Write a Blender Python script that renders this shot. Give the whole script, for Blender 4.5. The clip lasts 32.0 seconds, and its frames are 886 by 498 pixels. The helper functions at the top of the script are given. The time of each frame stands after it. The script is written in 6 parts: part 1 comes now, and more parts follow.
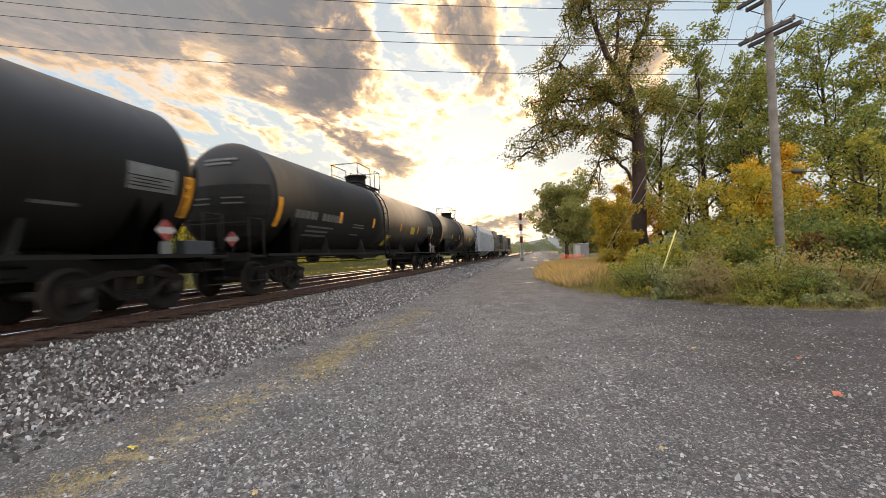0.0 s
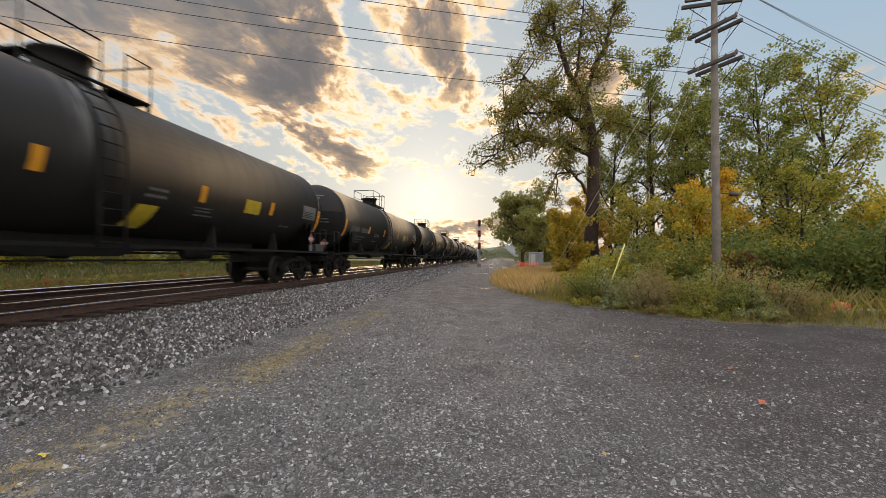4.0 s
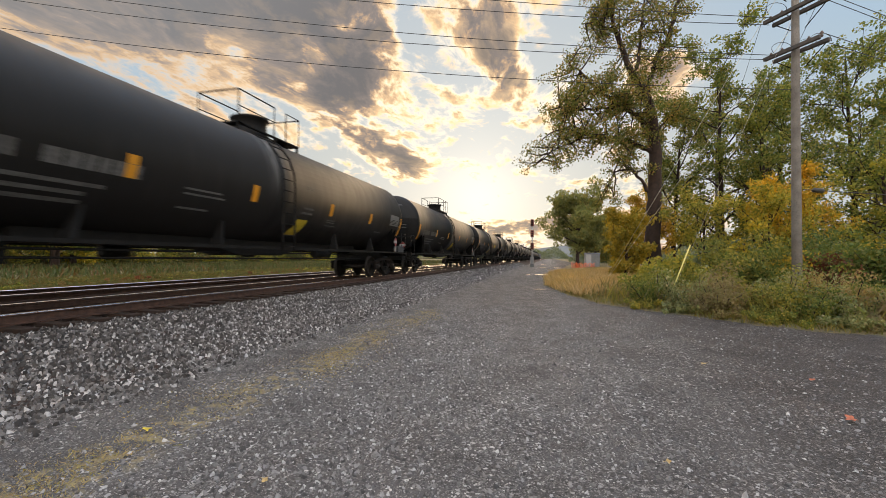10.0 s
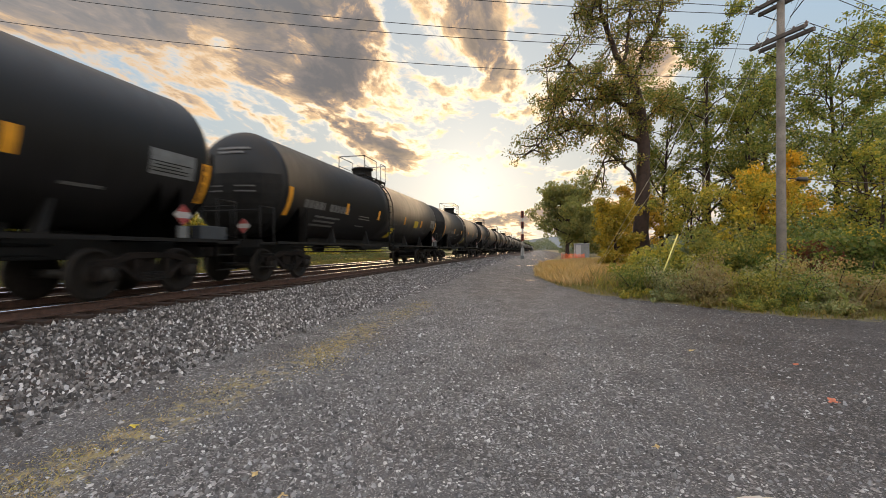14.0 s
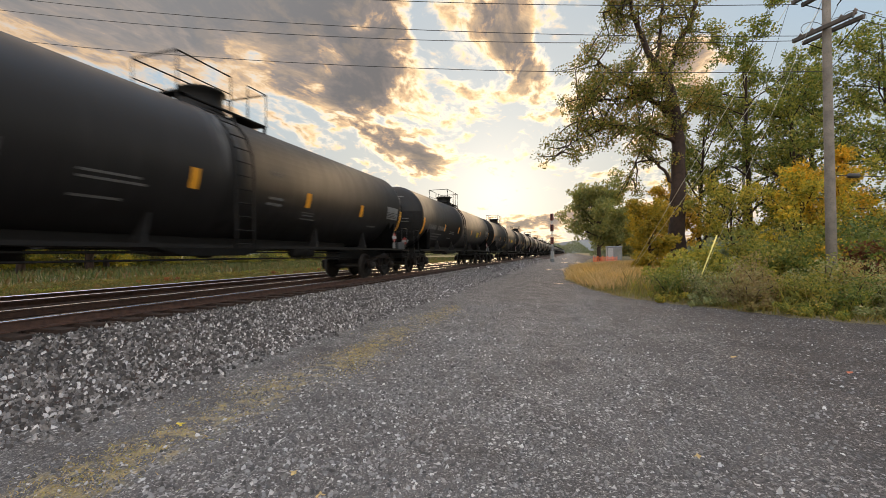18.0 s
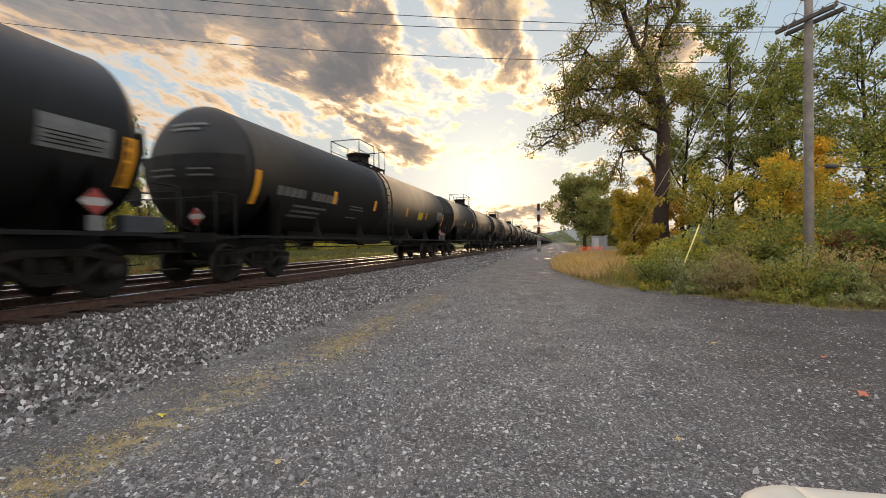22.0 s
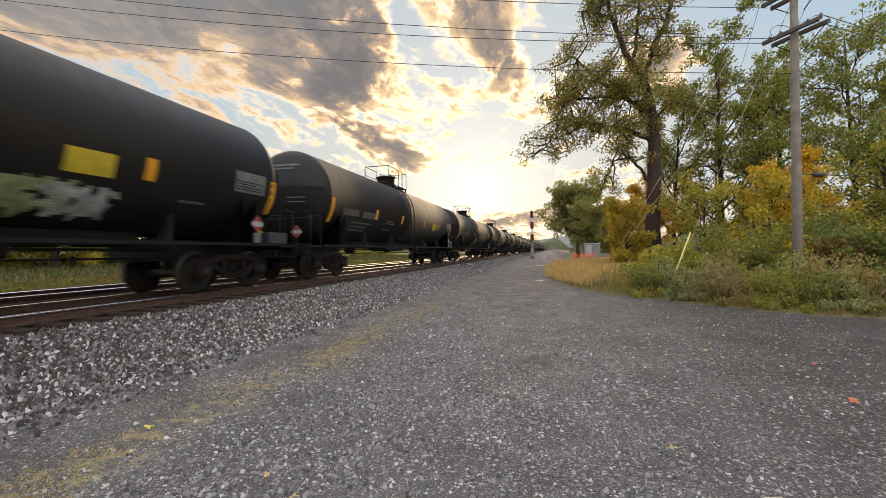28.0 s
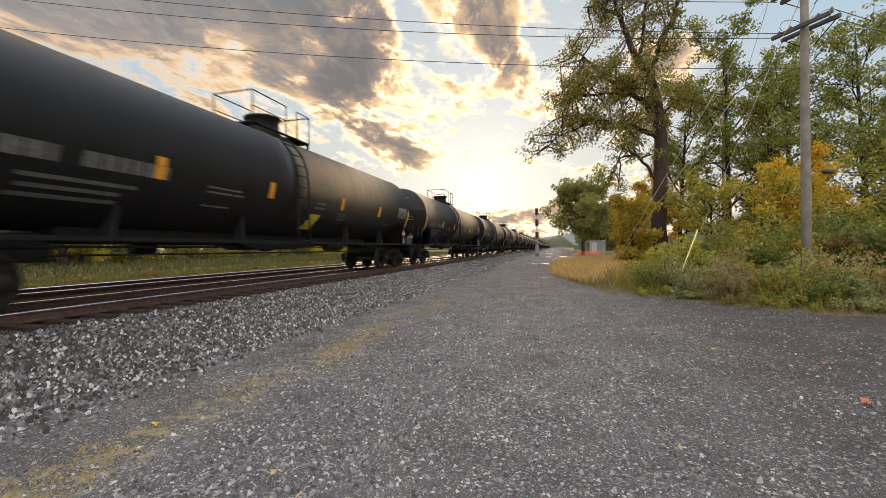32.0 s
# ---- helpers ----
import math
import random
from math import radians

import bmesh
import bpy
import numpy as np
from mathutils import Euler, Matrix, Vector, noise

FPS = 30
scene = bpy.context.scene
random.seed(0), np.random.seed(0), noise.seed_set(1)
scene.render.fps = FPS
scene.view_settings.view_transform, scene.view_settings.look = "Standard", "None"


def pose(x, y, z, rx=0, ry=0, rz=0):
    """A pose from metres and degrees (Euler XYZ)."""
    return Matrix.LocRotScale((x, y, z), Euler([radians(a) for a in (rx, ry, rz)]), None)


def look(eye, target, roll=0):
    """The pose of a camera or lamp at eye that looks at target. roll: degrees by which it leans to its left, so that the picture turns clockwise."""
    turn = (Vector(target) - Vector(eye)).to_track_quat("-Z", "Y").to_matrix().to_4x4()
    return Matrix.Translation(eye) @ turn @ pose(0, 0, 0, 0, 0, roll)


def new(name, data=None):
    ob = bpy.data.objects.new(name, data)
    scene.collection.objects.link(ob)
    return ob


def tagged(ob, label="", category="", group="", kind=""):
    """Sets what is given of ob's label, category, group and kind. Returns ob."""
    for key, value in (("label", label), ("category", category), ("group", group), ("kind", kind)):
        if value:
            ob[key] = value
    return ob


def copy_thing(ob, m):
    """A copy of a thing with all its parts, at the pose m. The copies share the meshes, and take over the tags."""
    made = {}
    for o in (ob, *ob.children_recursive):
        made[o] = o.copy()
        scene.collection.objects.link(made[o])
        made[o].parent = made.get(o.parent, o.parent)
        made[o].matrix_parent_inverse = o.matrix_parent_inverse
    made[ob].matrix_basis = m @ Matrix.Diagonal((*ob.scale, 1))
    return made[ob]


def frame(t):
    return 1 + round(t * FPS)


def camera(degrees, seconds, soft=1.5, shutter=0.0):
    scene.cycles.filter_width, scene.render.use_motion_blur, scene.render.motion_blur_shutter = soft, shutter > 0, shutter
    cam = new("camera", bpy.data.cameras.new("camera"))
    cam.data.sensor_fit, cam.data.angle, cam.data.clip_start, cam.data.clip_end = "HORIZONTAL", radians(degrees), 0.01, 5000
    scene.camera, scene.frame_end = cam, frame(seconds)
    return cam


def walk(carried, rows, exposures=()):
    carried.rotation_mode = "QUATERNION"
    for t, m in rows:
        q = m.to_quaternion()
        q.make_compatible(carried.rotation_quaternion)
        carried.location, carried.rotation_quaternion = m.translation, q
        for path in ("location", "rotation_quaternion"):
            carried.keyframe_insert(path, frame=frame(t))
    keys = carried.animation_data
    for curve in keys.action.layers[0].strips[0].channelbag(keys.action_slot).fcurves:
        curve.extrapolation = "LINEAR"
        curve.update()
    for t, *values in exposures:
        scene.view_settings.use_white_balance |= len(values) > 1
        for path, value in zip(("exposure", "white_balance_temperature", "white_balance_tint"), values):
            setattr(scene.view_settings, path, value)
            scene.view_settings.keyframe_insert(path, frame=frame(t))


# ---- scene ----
EYE = 1.606
RAIL = 0.725          # rail head above the lot
TRACKS = (-8.50, -12.05)
GAUGE = 1.505
CAR = 20.15           # car length over couplers
SPEED = 27.433


def cam_pose(x, y, z, yaw, pitch, roll):
    return pose(x, y, z, 90 + pitch, 0, yaw) @ pose(0, 0, 0, 0, 0, roll)


cam = camera(93.75, 32.0, soft=0.8, shutter=0.16)
walk(cam, [
    (0, cam_pose(0.039, 0.029, 1.620, 13.03, 0.82, -2.37)),
    (0.5, cam_pose(0.033, 0.088, 1.617, 10.56, 1.54, -2.49)),
    (1, cam_pose(0.038, 0.079, 1.622, 9.00, 2.00, -2.39)),
    (1.5, cam_pose(0.054, 0.061, 1.614, 8.10, 2.00, -1.91)),
    (2, cam_pose(0.042, 0.035, 1.603, 7.69, 1.73, -1.23)),
    (2.5, cam_pose(0.041, -0.018, 1.606, 7.37, 1.40, -0.66)),
    (3, cam_pose(0.042, 0.006, 1.605, 7.18, 1.13, -0.15)),
    (3.5, cam_pose(0.048, 0.092, 1.607, 7.22, 1.13, 0.08)),
    (5.5, cam_pose(-0.001, 0.010, 1.626, 7.72, 1.65, 0.09)),
    (6, cam_pose(0.003, 0.014, 1.623, 8.48, 1.75, 0.35)),
    (6.5, cam_pose(0.011, 0.010, 1.621, 9.60, 1.85, 0.57)),
    (7, cam_pose(0.003, -0.006, 1.620, 10.84, 1.95, 0.62)),
    (7.5, cam_pose(0.000, -0.017, 1.620, 12.03, 1.88, 0.51)),
    (8, cam_pose(0.001, -0.023, 1.618, 12.98, 1.77, 0.21)),
    (8.5, cam_pose(0.008, -0.022, 1.616, 13.68, 1.62, 0.07)),
    (9, cam_pose(0.001, -0.015, 1.614, 14.07, 1.42, 0.18)),
    (9.5, cam_pose(0.001, -0.022, 1.619, 14.35, 1.27, 0.38)),
    (10, cam_pose(-0.002, -0.026, 1.617, 14.38, 1.15, 0.51)),
    (10.5, cam_pose(-0.001, -0.018, 1.614, 14.11, 0.93, 0.60)),
    (11, cam_pose(-0.005, -0.014, 1.619, 13.54, 0.68, 0.63)),
    (11.5, cam_pose(0.009, -0.009, 1.614, 12.90, 0.52, 0.69)),
    (12, cam_pose(0.004, -0.012, 1.607, 12.39, 0.41, 0.74)),
    (12.5, cam_pose(0.004, -0.007, 1.605, 12.14, 0.23, 0.78)),
    (13, cam_pose(0.004, -0.004, 1.600, 12.35, 0.02, 0.64)),
    (13.5, cam_pose(0.001, -0.000, 1.596, 12.70, -0.04, 0.27)),
    (14, cam_pose(0.005, -0.001, 1.602, 13.10, 0.12, -0.18)),
    (14.5, cam_pose(-0.003, 0.001, 1.601, 13.50, 0.48, -0.43)),
    (16.5, cam_pose(-0.028, -0.001, 1.614, 15.49, 1.24, -0.30)),
    (17, cam_pose(-0.022, -0.001, 1.610, 16.00, 1.04, -0.43)),
    (17.5, cam_pose(0.002, -0.031, 1.612, 16.60, 0.89, -0.56)),
    (18, cam_pose(-0.011, -0.032, 1.607, 17.00, 0.69, -0.63)),
    (18.5, cam_pose(-0.007, -0.039, 1.610, 17.26, 0.76, -0.84)),
    (19, cam_pose(-0.003, -0.043, 1.612, 17.29, 0.87, -1.01)),
    (19.5, cam_pose(-0.009, -0.032, 1.609, 17.11, 0.96, -0.99)),
    (20, cam_pose(-0.022, -0.031, 1.606, 16.94, 0.81, -0.88)),
    (20.5, cam_pose(-0.023, -0.040, 1.605, 16.75, 0.42, -0.81)),
    (21, cam_pose(-0.024, -0.022, 1.599, 16.38, -0.06, -0.75)),
    (21.5, cam_pose(-0.020, -0.013, 1.593, 15.86, -0.48, -0.77)),
    (22, cam_pose(-0.002, -0.003, 1.584, 15.28, -0.70, -0.72)),
    (22.5, cam_pose(0.007, -0.006, 1.590, 14.94, -0.80, -0.82)),
    (23, cam_pose(0.002, -0.006, 1.587, 14.90, -0.75, -1.12)),
    (23.5, cam_pose(0.005, -0.005, 1.596, 15.16, -0.60, -1.53)),
    (24, cam_pose(0.005, -0.011, 1.595, 15.55, -0.41, -1.83)),
    (24.5, cam_pose(0.002, -0.015, 1.593, 15.86, -0.24, -1.93)),
    (25, cam_pose(-0.001, -0.007, 1.593, 16.02, -0.08, -1.73)),
    (25.5, cam_pose(-0.001, -0.006, 1.598, 16.08, 0.08, -1.40)),
    (27.5, cam_pose(-0.004, -0.001, 1.592, 14.95, 0.23, -0.64)),
    (28, cam_pose(0.005, 0.013, 1.590, 14.41, 0.29, -0.77)),
    (28.5, cam_pose(0.009, 0.008, 1.600, 14.14, 0.54, -0.92)),
    (29, cam_pose(0.018, 0.000, 1.610, 14.07, 0.85, -1.09)),
    (29.5, cam_pose(0.002, 0.005, 1.599, 13.99, 1.03, -1.04)),
    (30, cam_pose(-0.017, -0.002, 1.608, 13.69, 0.90, -0.76)),
    (30.5, cam_pose(-0.020, 0.016, 1.602, 13.22, 0.50, -0.48)),
    (31, cam_pose(-0.019, 0.019, 1.594, 12.99, 0.10, -0.39)),
    (31.5, cam_pose(-0.015, 0.023, 1.592, 13.91, -0.17, -0.44)),
    (32, cam_pose(-0.016, 0.031, 1.593, 15.03, -0.06, -0.72)),
], exposures=[(0.0, 0.70, 7350, 11), (1.0, 0.38, 7350, 11), (2.0, 0.34, 7350, 11), (3.5, 0.31, 7350, 11), (7.0, 0.38, 7350, 11), (18.0, 0.43, 7350, 11), (32.0, 0.52, 7350, 11)])

# ---- light ----
SUN_AZ = 9.5          # degrees to the left of the track's direction
SUN_EL = 8.0
sun_dir = Vector((-math.sin(radians(SUN_AZ)) * math.cos(radians(SUN_EL)), math.cos(radians(SUN_AZ)) * math.cos(radians(SUN_EL)), math.sin(radians(SUN_EL))))


class Nodes:
    """Short hand for building node trees."""

    def __init__(self, tree):
        self.tree = tree
        tree.nodes.clear()

    def add(self, kind, **values):
        node = self.tree.nodes.new(kind)
        for key, value in values.items():
            if key in node.inputs:
                self.put(node, key, value)
            else:
                setattr(node, key, value)
        return node

    def put(self, node, key, value):
        socket = node.inputs[key]
        if isinstance(value, bpy.types.NodeSocket):
            self.tree.links.new(value, socket)
        elif isinstance(value, bpy.types.Node):
            self.tree.links.new(value.outputs[0], socket)
        elif socket.type == "RGBA" and len(value) == 3:
            socket.default_value = (*value, 1)
        else:
            socket.default_value = value

    def math(self, op, a, b=0.0, clamp=False):
        node = self.tree.nodes.new("ShaderNodeMath")
        node.operation, node.use_clamp = op, clamp
        self.put(node, 0, a), self.put(node, 1, b)
        return node.outputs[0]

    def vec(self, op, a, b=(0, 0, 0)):
        node = self.tree.nodes.new("ShaderNodeVectorMath")
        node.operation = op
        self.put(node, 0, a), self.put(node, 1, b)
        return node.outputs["Value"] if op in ("DOT_PRODUCT", "LENGTH", "DISTANCE") else node.outputs[0]

    def ramp(self, fac, *stops):
        node = self.tree.nodes.new("ShaderNodeValToRGB")
        els = node.color_ramp.elements
        while len(els) < len(stops):
            els.new(0.5)
        for el, (at, c) in zip(els, stops):
            el.position, el.color = at, (*c, 1) if len(c) == 3 else c
        self.put(node, 0, fac)
        return node.outputs[0]

    def mix(self, fac, a, b, blend="MIX"):
        node = self.tree.nodes.new("ShaderNodeMix")
        node.data_type, node.blend_type = "RGBA", blend
        self.put(node, 0, fac), self.put(node, 6, a), self.put(node, 7, b)
        return node.outputs[2]

    def noise(self, vector, scale, detail=4.0, rough=0.55, distort=0.0):
        node = self.tree.nodes.new("ShaderNodeTexNoise")
        self.put(node, "Vector", vector)
        node.inputs["Scale"].default_value, node.inputs["Detail"].default_value = scale, detail
        node.inputs["Roughness"].default_value, node.inputs["Distortion"].default_value = rough, distort
        return node.outputs[0]

    def smooth(self, value, low, high):
        node = self.tree.nodes.new("ShaderNodeMapRange")
        node.interpolation_type = "SMOOTHSTEP"
        self.put(node, 0, value)
        node.inputs[1].default_value, node.inputs[2].default_value = low, high
        return node.outputs[0]


def grey(v):
    return (v, v, v)


def toward(az, el):
    """A direction from degrees to the left of the track and degrees above the horizon."""
    a, e = radians(az), radians(el)
    return (-math.sin(a) * math.cos(e), math.cos(a) * math.cos(e), math.sin(e))


def build_sky():
    world = bpy.data.worlds.new("sky")
    scene.world = world
    world.use_nodes = True
    n = Nodes(world.node_tree)
    d = n.add("ShaderNodeTexCoord").outputs["Generated"]
    sky = n.add("ShaderNodeTexSky", sky_type="NISHITA", sun_disc=False, sun_elevation=radians(SUN_EL), sun_rotation=radians(-SUN_AZ), air_density=1.0, dust_density=1.5, ozone_density=1.5)
    split = n.add("ShaderNodeSeparateXYZ", Vector=d)
    # azimuth (to the left of the track) and elevation, in tens of degrees
    az = n.math("MULTIPLY", n.math("ARCTAN2", n.math("MULTIPLY", split.outputs[0], -1.0), split.outputs[1]), 5.73)
    el = n.math("MULTIPLY", n.math("ARCSINE", split.outputs[2]), 5.73)
    near_sun = n.math("MAXIMUM", n.vec("DOT_PRODUCT", d, tuple(sun_dir)), 0.0)

    def blob(az0, el0, along, across, tilt=0.0):
        """1 in the middle of an oval of sky, fading to 0 at its rim; sizes in degrees."""
        c, s = math.cos(radians(tilt)), math.sin(radians(tilt))
        u, v = n.math("SUBTRACT", az, az0 / 10), n.math("SUBTRACT", el, el0 / 10)
        p = n.math("ADD", n.math("MULTIPLY", u, c * 10 / along), n.math("MULTIPLY", v, s * 10 / along))
        q = n.math("ADD", n.math("MULTIPLY", u, -s * 10 / across), n.math("MULTIPLY", v, c * 10 / across))
        r = n.math("ADD", n.math("MULTIPLY", p, p), n.math("MULTIPLY", q, q))
        return n.math("SUBTRACT", 1.0, n.smooth(r, 0.05, 1.0))

    def total(*terms):
        out = 0.0
        for weight, field in terms:
            out = n.math("ADD", out, n.math("MULTIPLY", field, weight))
        return out

    # the cloud layer lies on a plane overhead, its banks drawn out along the line of the tracks
    near = n.math("DIVIDE", 1.0, n.math("ADD", n.math("MAXIMUM", split.outputs[2], 0.0), 0.14))
    spot = n.add("ShaderNodeCombineXYZ", X=n.math("MULTIPLY", split.outputs[0], near), Y=n.math("MULTIPLY", n.math("MULTIPLY", split.outputs[1], near), 0.60), Z=0.0).outputs[0]
    spot = n.add("ShaderNodeVectorRotate", Vector=spot, Angle=radians(-6)).outputs[0]
    warp = n.add("ShaderNodeTexNoise", Vector=spot, Scale=2.2, Detail=3.0).outputs["Color"]
    spot = n.vec("ADD", spot, n.vec("MULTIPLY", n.vec("SUBTRACT", warp, (0.5, 0.5, 0.5)), (0.26, 0.26, 0)))

    def body(at):
        """Heaped cloud: banks, billows on them and ragged edges."""
        banks = n.noise(at, 2.3, 10.0, 0.60)
        heaps = n.noise(n.vec("ADD", at, (3.7, 1.9, 0.0)), 9.5, 8.0, 0.64)
        return n.math("ADD", n.math("MULTIPLY", n.math("SUBTRACT", banks, 0.5), 1.45), n.math("MULTIPLY", n.math("SUBTRACT", heaps, 0.5), 0.85))

    here = body(spot)
    sunward = body(n.vec("ADD", spot, (0.012, 0.055, 0.0)))
    cover = total((0.36, blob(31, 28, 12.5, 10.5, -35)), (0.24, blob(42, 33, 18, 8)), (0.26, blob(28.5, 20.5, 6.5, 5, -60)), (0.16, blob(23.5, 14.6, 6, 3.0, 20)), (0.18, blob(18.5, 11.6, 4.6, 2.2, 15)),
                  (0.22, blob(11, 30, 10, 7, 40)), (0.20, blob(5.5, 23.5, 8, 4.0, 62)), (0.05, blob(13, 20, 9, 5, 40)), (0.26, blob(57, 24, 18, 7, -14)), (0.06, blob(45, 17.0, 13, 4, -24)), (0.24, blob(62, 14, 12, 5, -10)),
                  (-0.10, blob(18.0, 26, 3.5, 8, -12)), (0.06, blob(45, 20, 15, 5, -28)), (-0.16, blob(12, 8, 18, 4)), (-0.10, blob(6, 14, 9, 4)), (-0.36, blob(-42, 24, 42, 34)),
                  (0.30, blob(-38, 18, 8, 4, 50)), (0.34, blob(-14, 21, 8, 4, 20)), (0.16, blob(0, 4.2, 26, 1.6)))
    dens = n.math("ADD", n.math("ADD", here, 0.50), cover)
    alpha = n.smooth(dens, 0.45, 0.63)
    thick = n.smooth(dens, 0.53, 0.96)
    glow = n.smooth(n.math("POWER", near_sun, 5.0), 0.10, 0.80)
    # sides turned to the low sun are lit, the far sides and the thick middles are in shade
    lit = n.smooth(n.math("SUBTRACT", here, sunward), -0.02, 0.20)
    rim = n.ramp(thick, (0.0, (1.0, 0.93, 0.82)), (0.12, (0.94, 0.74, 0.50)), (0.28, (0.52, 0.37, 0.26)), (0.50, (0.235, 0.212, 0.215)), (1.0, (0.140, 0.144, 0.163)))
    away = n.ramp(thick, (0.0, (0.58, 0.53, 0.49)), (0.22, (0.58, 0.43, 0.30)), (0.48, (0.31, 0.285, 0.285)), (1.0, (0.205, 0.215, 0.24)))
    cloud = n.mix(glow, away, rim)
    bright = n.mix(glow, (0.62, 0.47, 0.34), (1.0, 0.71, 0.42))
    cloud = n.mix(n.math("MULTIPLY", lit, n.math("SUBTRACT", 0.72, n.math("MULTIPLY", thick, 0.62))), cloud, bright)
    base = n.mix(1.0, sky.outputs[0], grey(SKY_GAIN), "MULTIPLY")
    clear = n.ramp(split.outputs[2], (0.0, (0.50, 0.52, 0.52)), (0.12, (0.44, 0.52, 0.56)), (0.4, (0.33, 0.48, 0.66)), (1.0, (0.22, 0.37, 0.62)))
    base = n.mix(0.93, base, clear)
    halo = n.math("ADD", n.math("MULTIPLY", n.math("POWER", near_sun, 30.0), 0.42), n.math("MULTIPLY", n.math("POWER", near_sun, 260.0), 0.30))
    base = n.mix(1.0, base, n.mix(1.0, (1.0, 0.96, 0.89), halo, "MULTIPLY"), "ADD")
    # thin haze pales the blue on the sunny side
    base = n.mix(n.math("MULTIPLY", glow, 0.55), base, (0.54, 0.55, 0.54))
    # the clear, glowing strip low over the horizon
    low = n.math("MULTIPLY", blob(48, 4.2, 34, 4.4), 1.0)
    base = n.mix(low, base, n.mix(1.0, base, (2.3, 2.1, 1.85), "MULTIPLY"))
    cloud = n.mix(1.0, cloud, n.mix(1.0, (1.0, 0.74, 0.38), n.math("MULTIPLY", halo, 0.25), "MULTIPLY"), "ADD")
    shown = n.mix(alpha, base, cloud)
    # the sky overhead and behind, lit by the low sun, is the brightest part
    high = n.smooth(el, 3.6, 6.5)
    behind = n.smooth(n.vec("DOT_PRODUCT", d, (sun_dir.x, sun_dir.y, 0)), 0.1, -0.6)
    lift = n.math("ADD", 1.0, n.math("MULTIPLY", n.math("MAXIMUM", high, behind), SKY_LIFT))
    shown = n.mix(1.0, shown, n.mix(1.0, n.mix(n.math("MAXIMUM", high, behind), (1, 1, 1), (1.0, 0.932, 0.865)), lift, "MULTIPLY"), "MULTIPLY")
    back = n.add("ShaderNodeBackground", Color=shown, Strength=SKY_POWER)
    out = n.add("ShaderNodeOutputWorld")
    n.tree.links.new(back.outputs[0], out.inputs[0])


SKY_GAIN, SKY_POWER, SKY_LIFT = 0.10, 0.92, 2.75
build_sky()
sun = new("sun", bpy.data.lights.new("sun", "SUN"))
sun.data.energy, sun.data.angle, sun.data.color = 1.1, radians(32), (1.0, 0.72, 0.45)
sun.matrix_world = look(sun_dir * 100, (0, 0, 0))

# ---- materials ----
def material(name, build):
    mat = bpy.data.materials.new(name)
    mat.use_nodes = True
    n = Nodes(mat.node_tree)
    shader = n.add("ShaderNodeBsdfPrincipled")
    out = n.add("ShaderNodeOutputMaterial")
    n.tree.links.new(shader.outputs[0], out.inputs[0])
    build(n, shader)
    return mat


def bump(n, shader, height, strength=0.5, distance=0.02):
    node = n.add("ShaderNodeBump", Height=height, Strength=strength, Distance=distance)
    n.put(shader, "Normal", node.outputs[0])


def worn(name, colour, rough=0.6, metal=0.0, scale=6.0, spread=0.35, dirt=None, spec=0.5):
    """A painted or bare surface with blotches at two scales."""
    def build(n, s):
        at = n.add("ShaderNodeTexCoord").outputs["Object"]
        a, b = n.noise(at, scale, 5), n.noise(at, scale * 9, 3)
        low, high = tuple(c * (1 - spread) for c in colour), tuple(min(1, c * (1 + spread)) for c in colour)
        c = n.ramp(a, (0.3, low), (0.7, high))
        if dirt:
            c = n.mix(n.math("MULTIPLY", n.smooth(b, 0.5, 0.75), 0.6), c, dirt)
        n.put(s, "Base Color", c)
        n.put(s, "Roughness", n.math("ADD", n.math("MULTIPLY", b, 0.3), rough - 0.15, True))
        n.put(s, "Metallic", metal)
        n.put(s, "Specular IOR Level", spec)
        bump(n, s, b, 0.15, 0.004)
    return material(name, build)


def leafy(name, *colours, rough=0.55, glow=0.5):
    """Leaves: each its own tint, thin enough to let light through."""
    def build(n, s):
        geo = n.add("ShaderNodeNewGeometry")
        tint = n.ramp(geo.outputs["Random Per Island"], *[(i / max(1, len(colours) - 1), c) for i, c in enumerate(colours)])
        at = n.add("ShaderNodeTexCoord").outputs["Object"]
        patch = n.noise(at, 0.55, 3)
        own = n.ramp(n.add("ShaderNodeObjectInfo").outputs["Random"], (0.0, (0.78, 0.84, 0.86)), (0.5, (1.0, 1.0, 1.0)), (1.0, (1.28, 1.16, 0.96)))
        tint = n.mix(1.0, tint, own, "MULTIPLY")
        tint = n.mix(n.smooth(patch, 0.35, 0.7), tint, n.mix(1.0, tint, (1.22, 1.10, 0.80), "MULTIPLY"))
        n.put(s, "Base Color", tint), n.put(s, "Roughness", rough), n.put(s, "Specular IOR Level", 0.25)
        thin = n.add("ShaderNodeBsdfTranslucent", Color=n.mix(1.0, tint, (1.45, 1.45, 1.0), "MULTIPLY"))
        both = n.add("ShaderNodeMixShader", Fac=glow)
        n.tree.links.new(s.outputs[0], both.inputs[1])
        n.tree.links.new(thin.outputs[0], both.inputs[2])
        out = next(x for x in n.tree.nodes if x.type == "OUTPUT_MATERIAL")
        n.tree.links.new(both.outputs[0], out.inputs[0])
    return material(name, build)


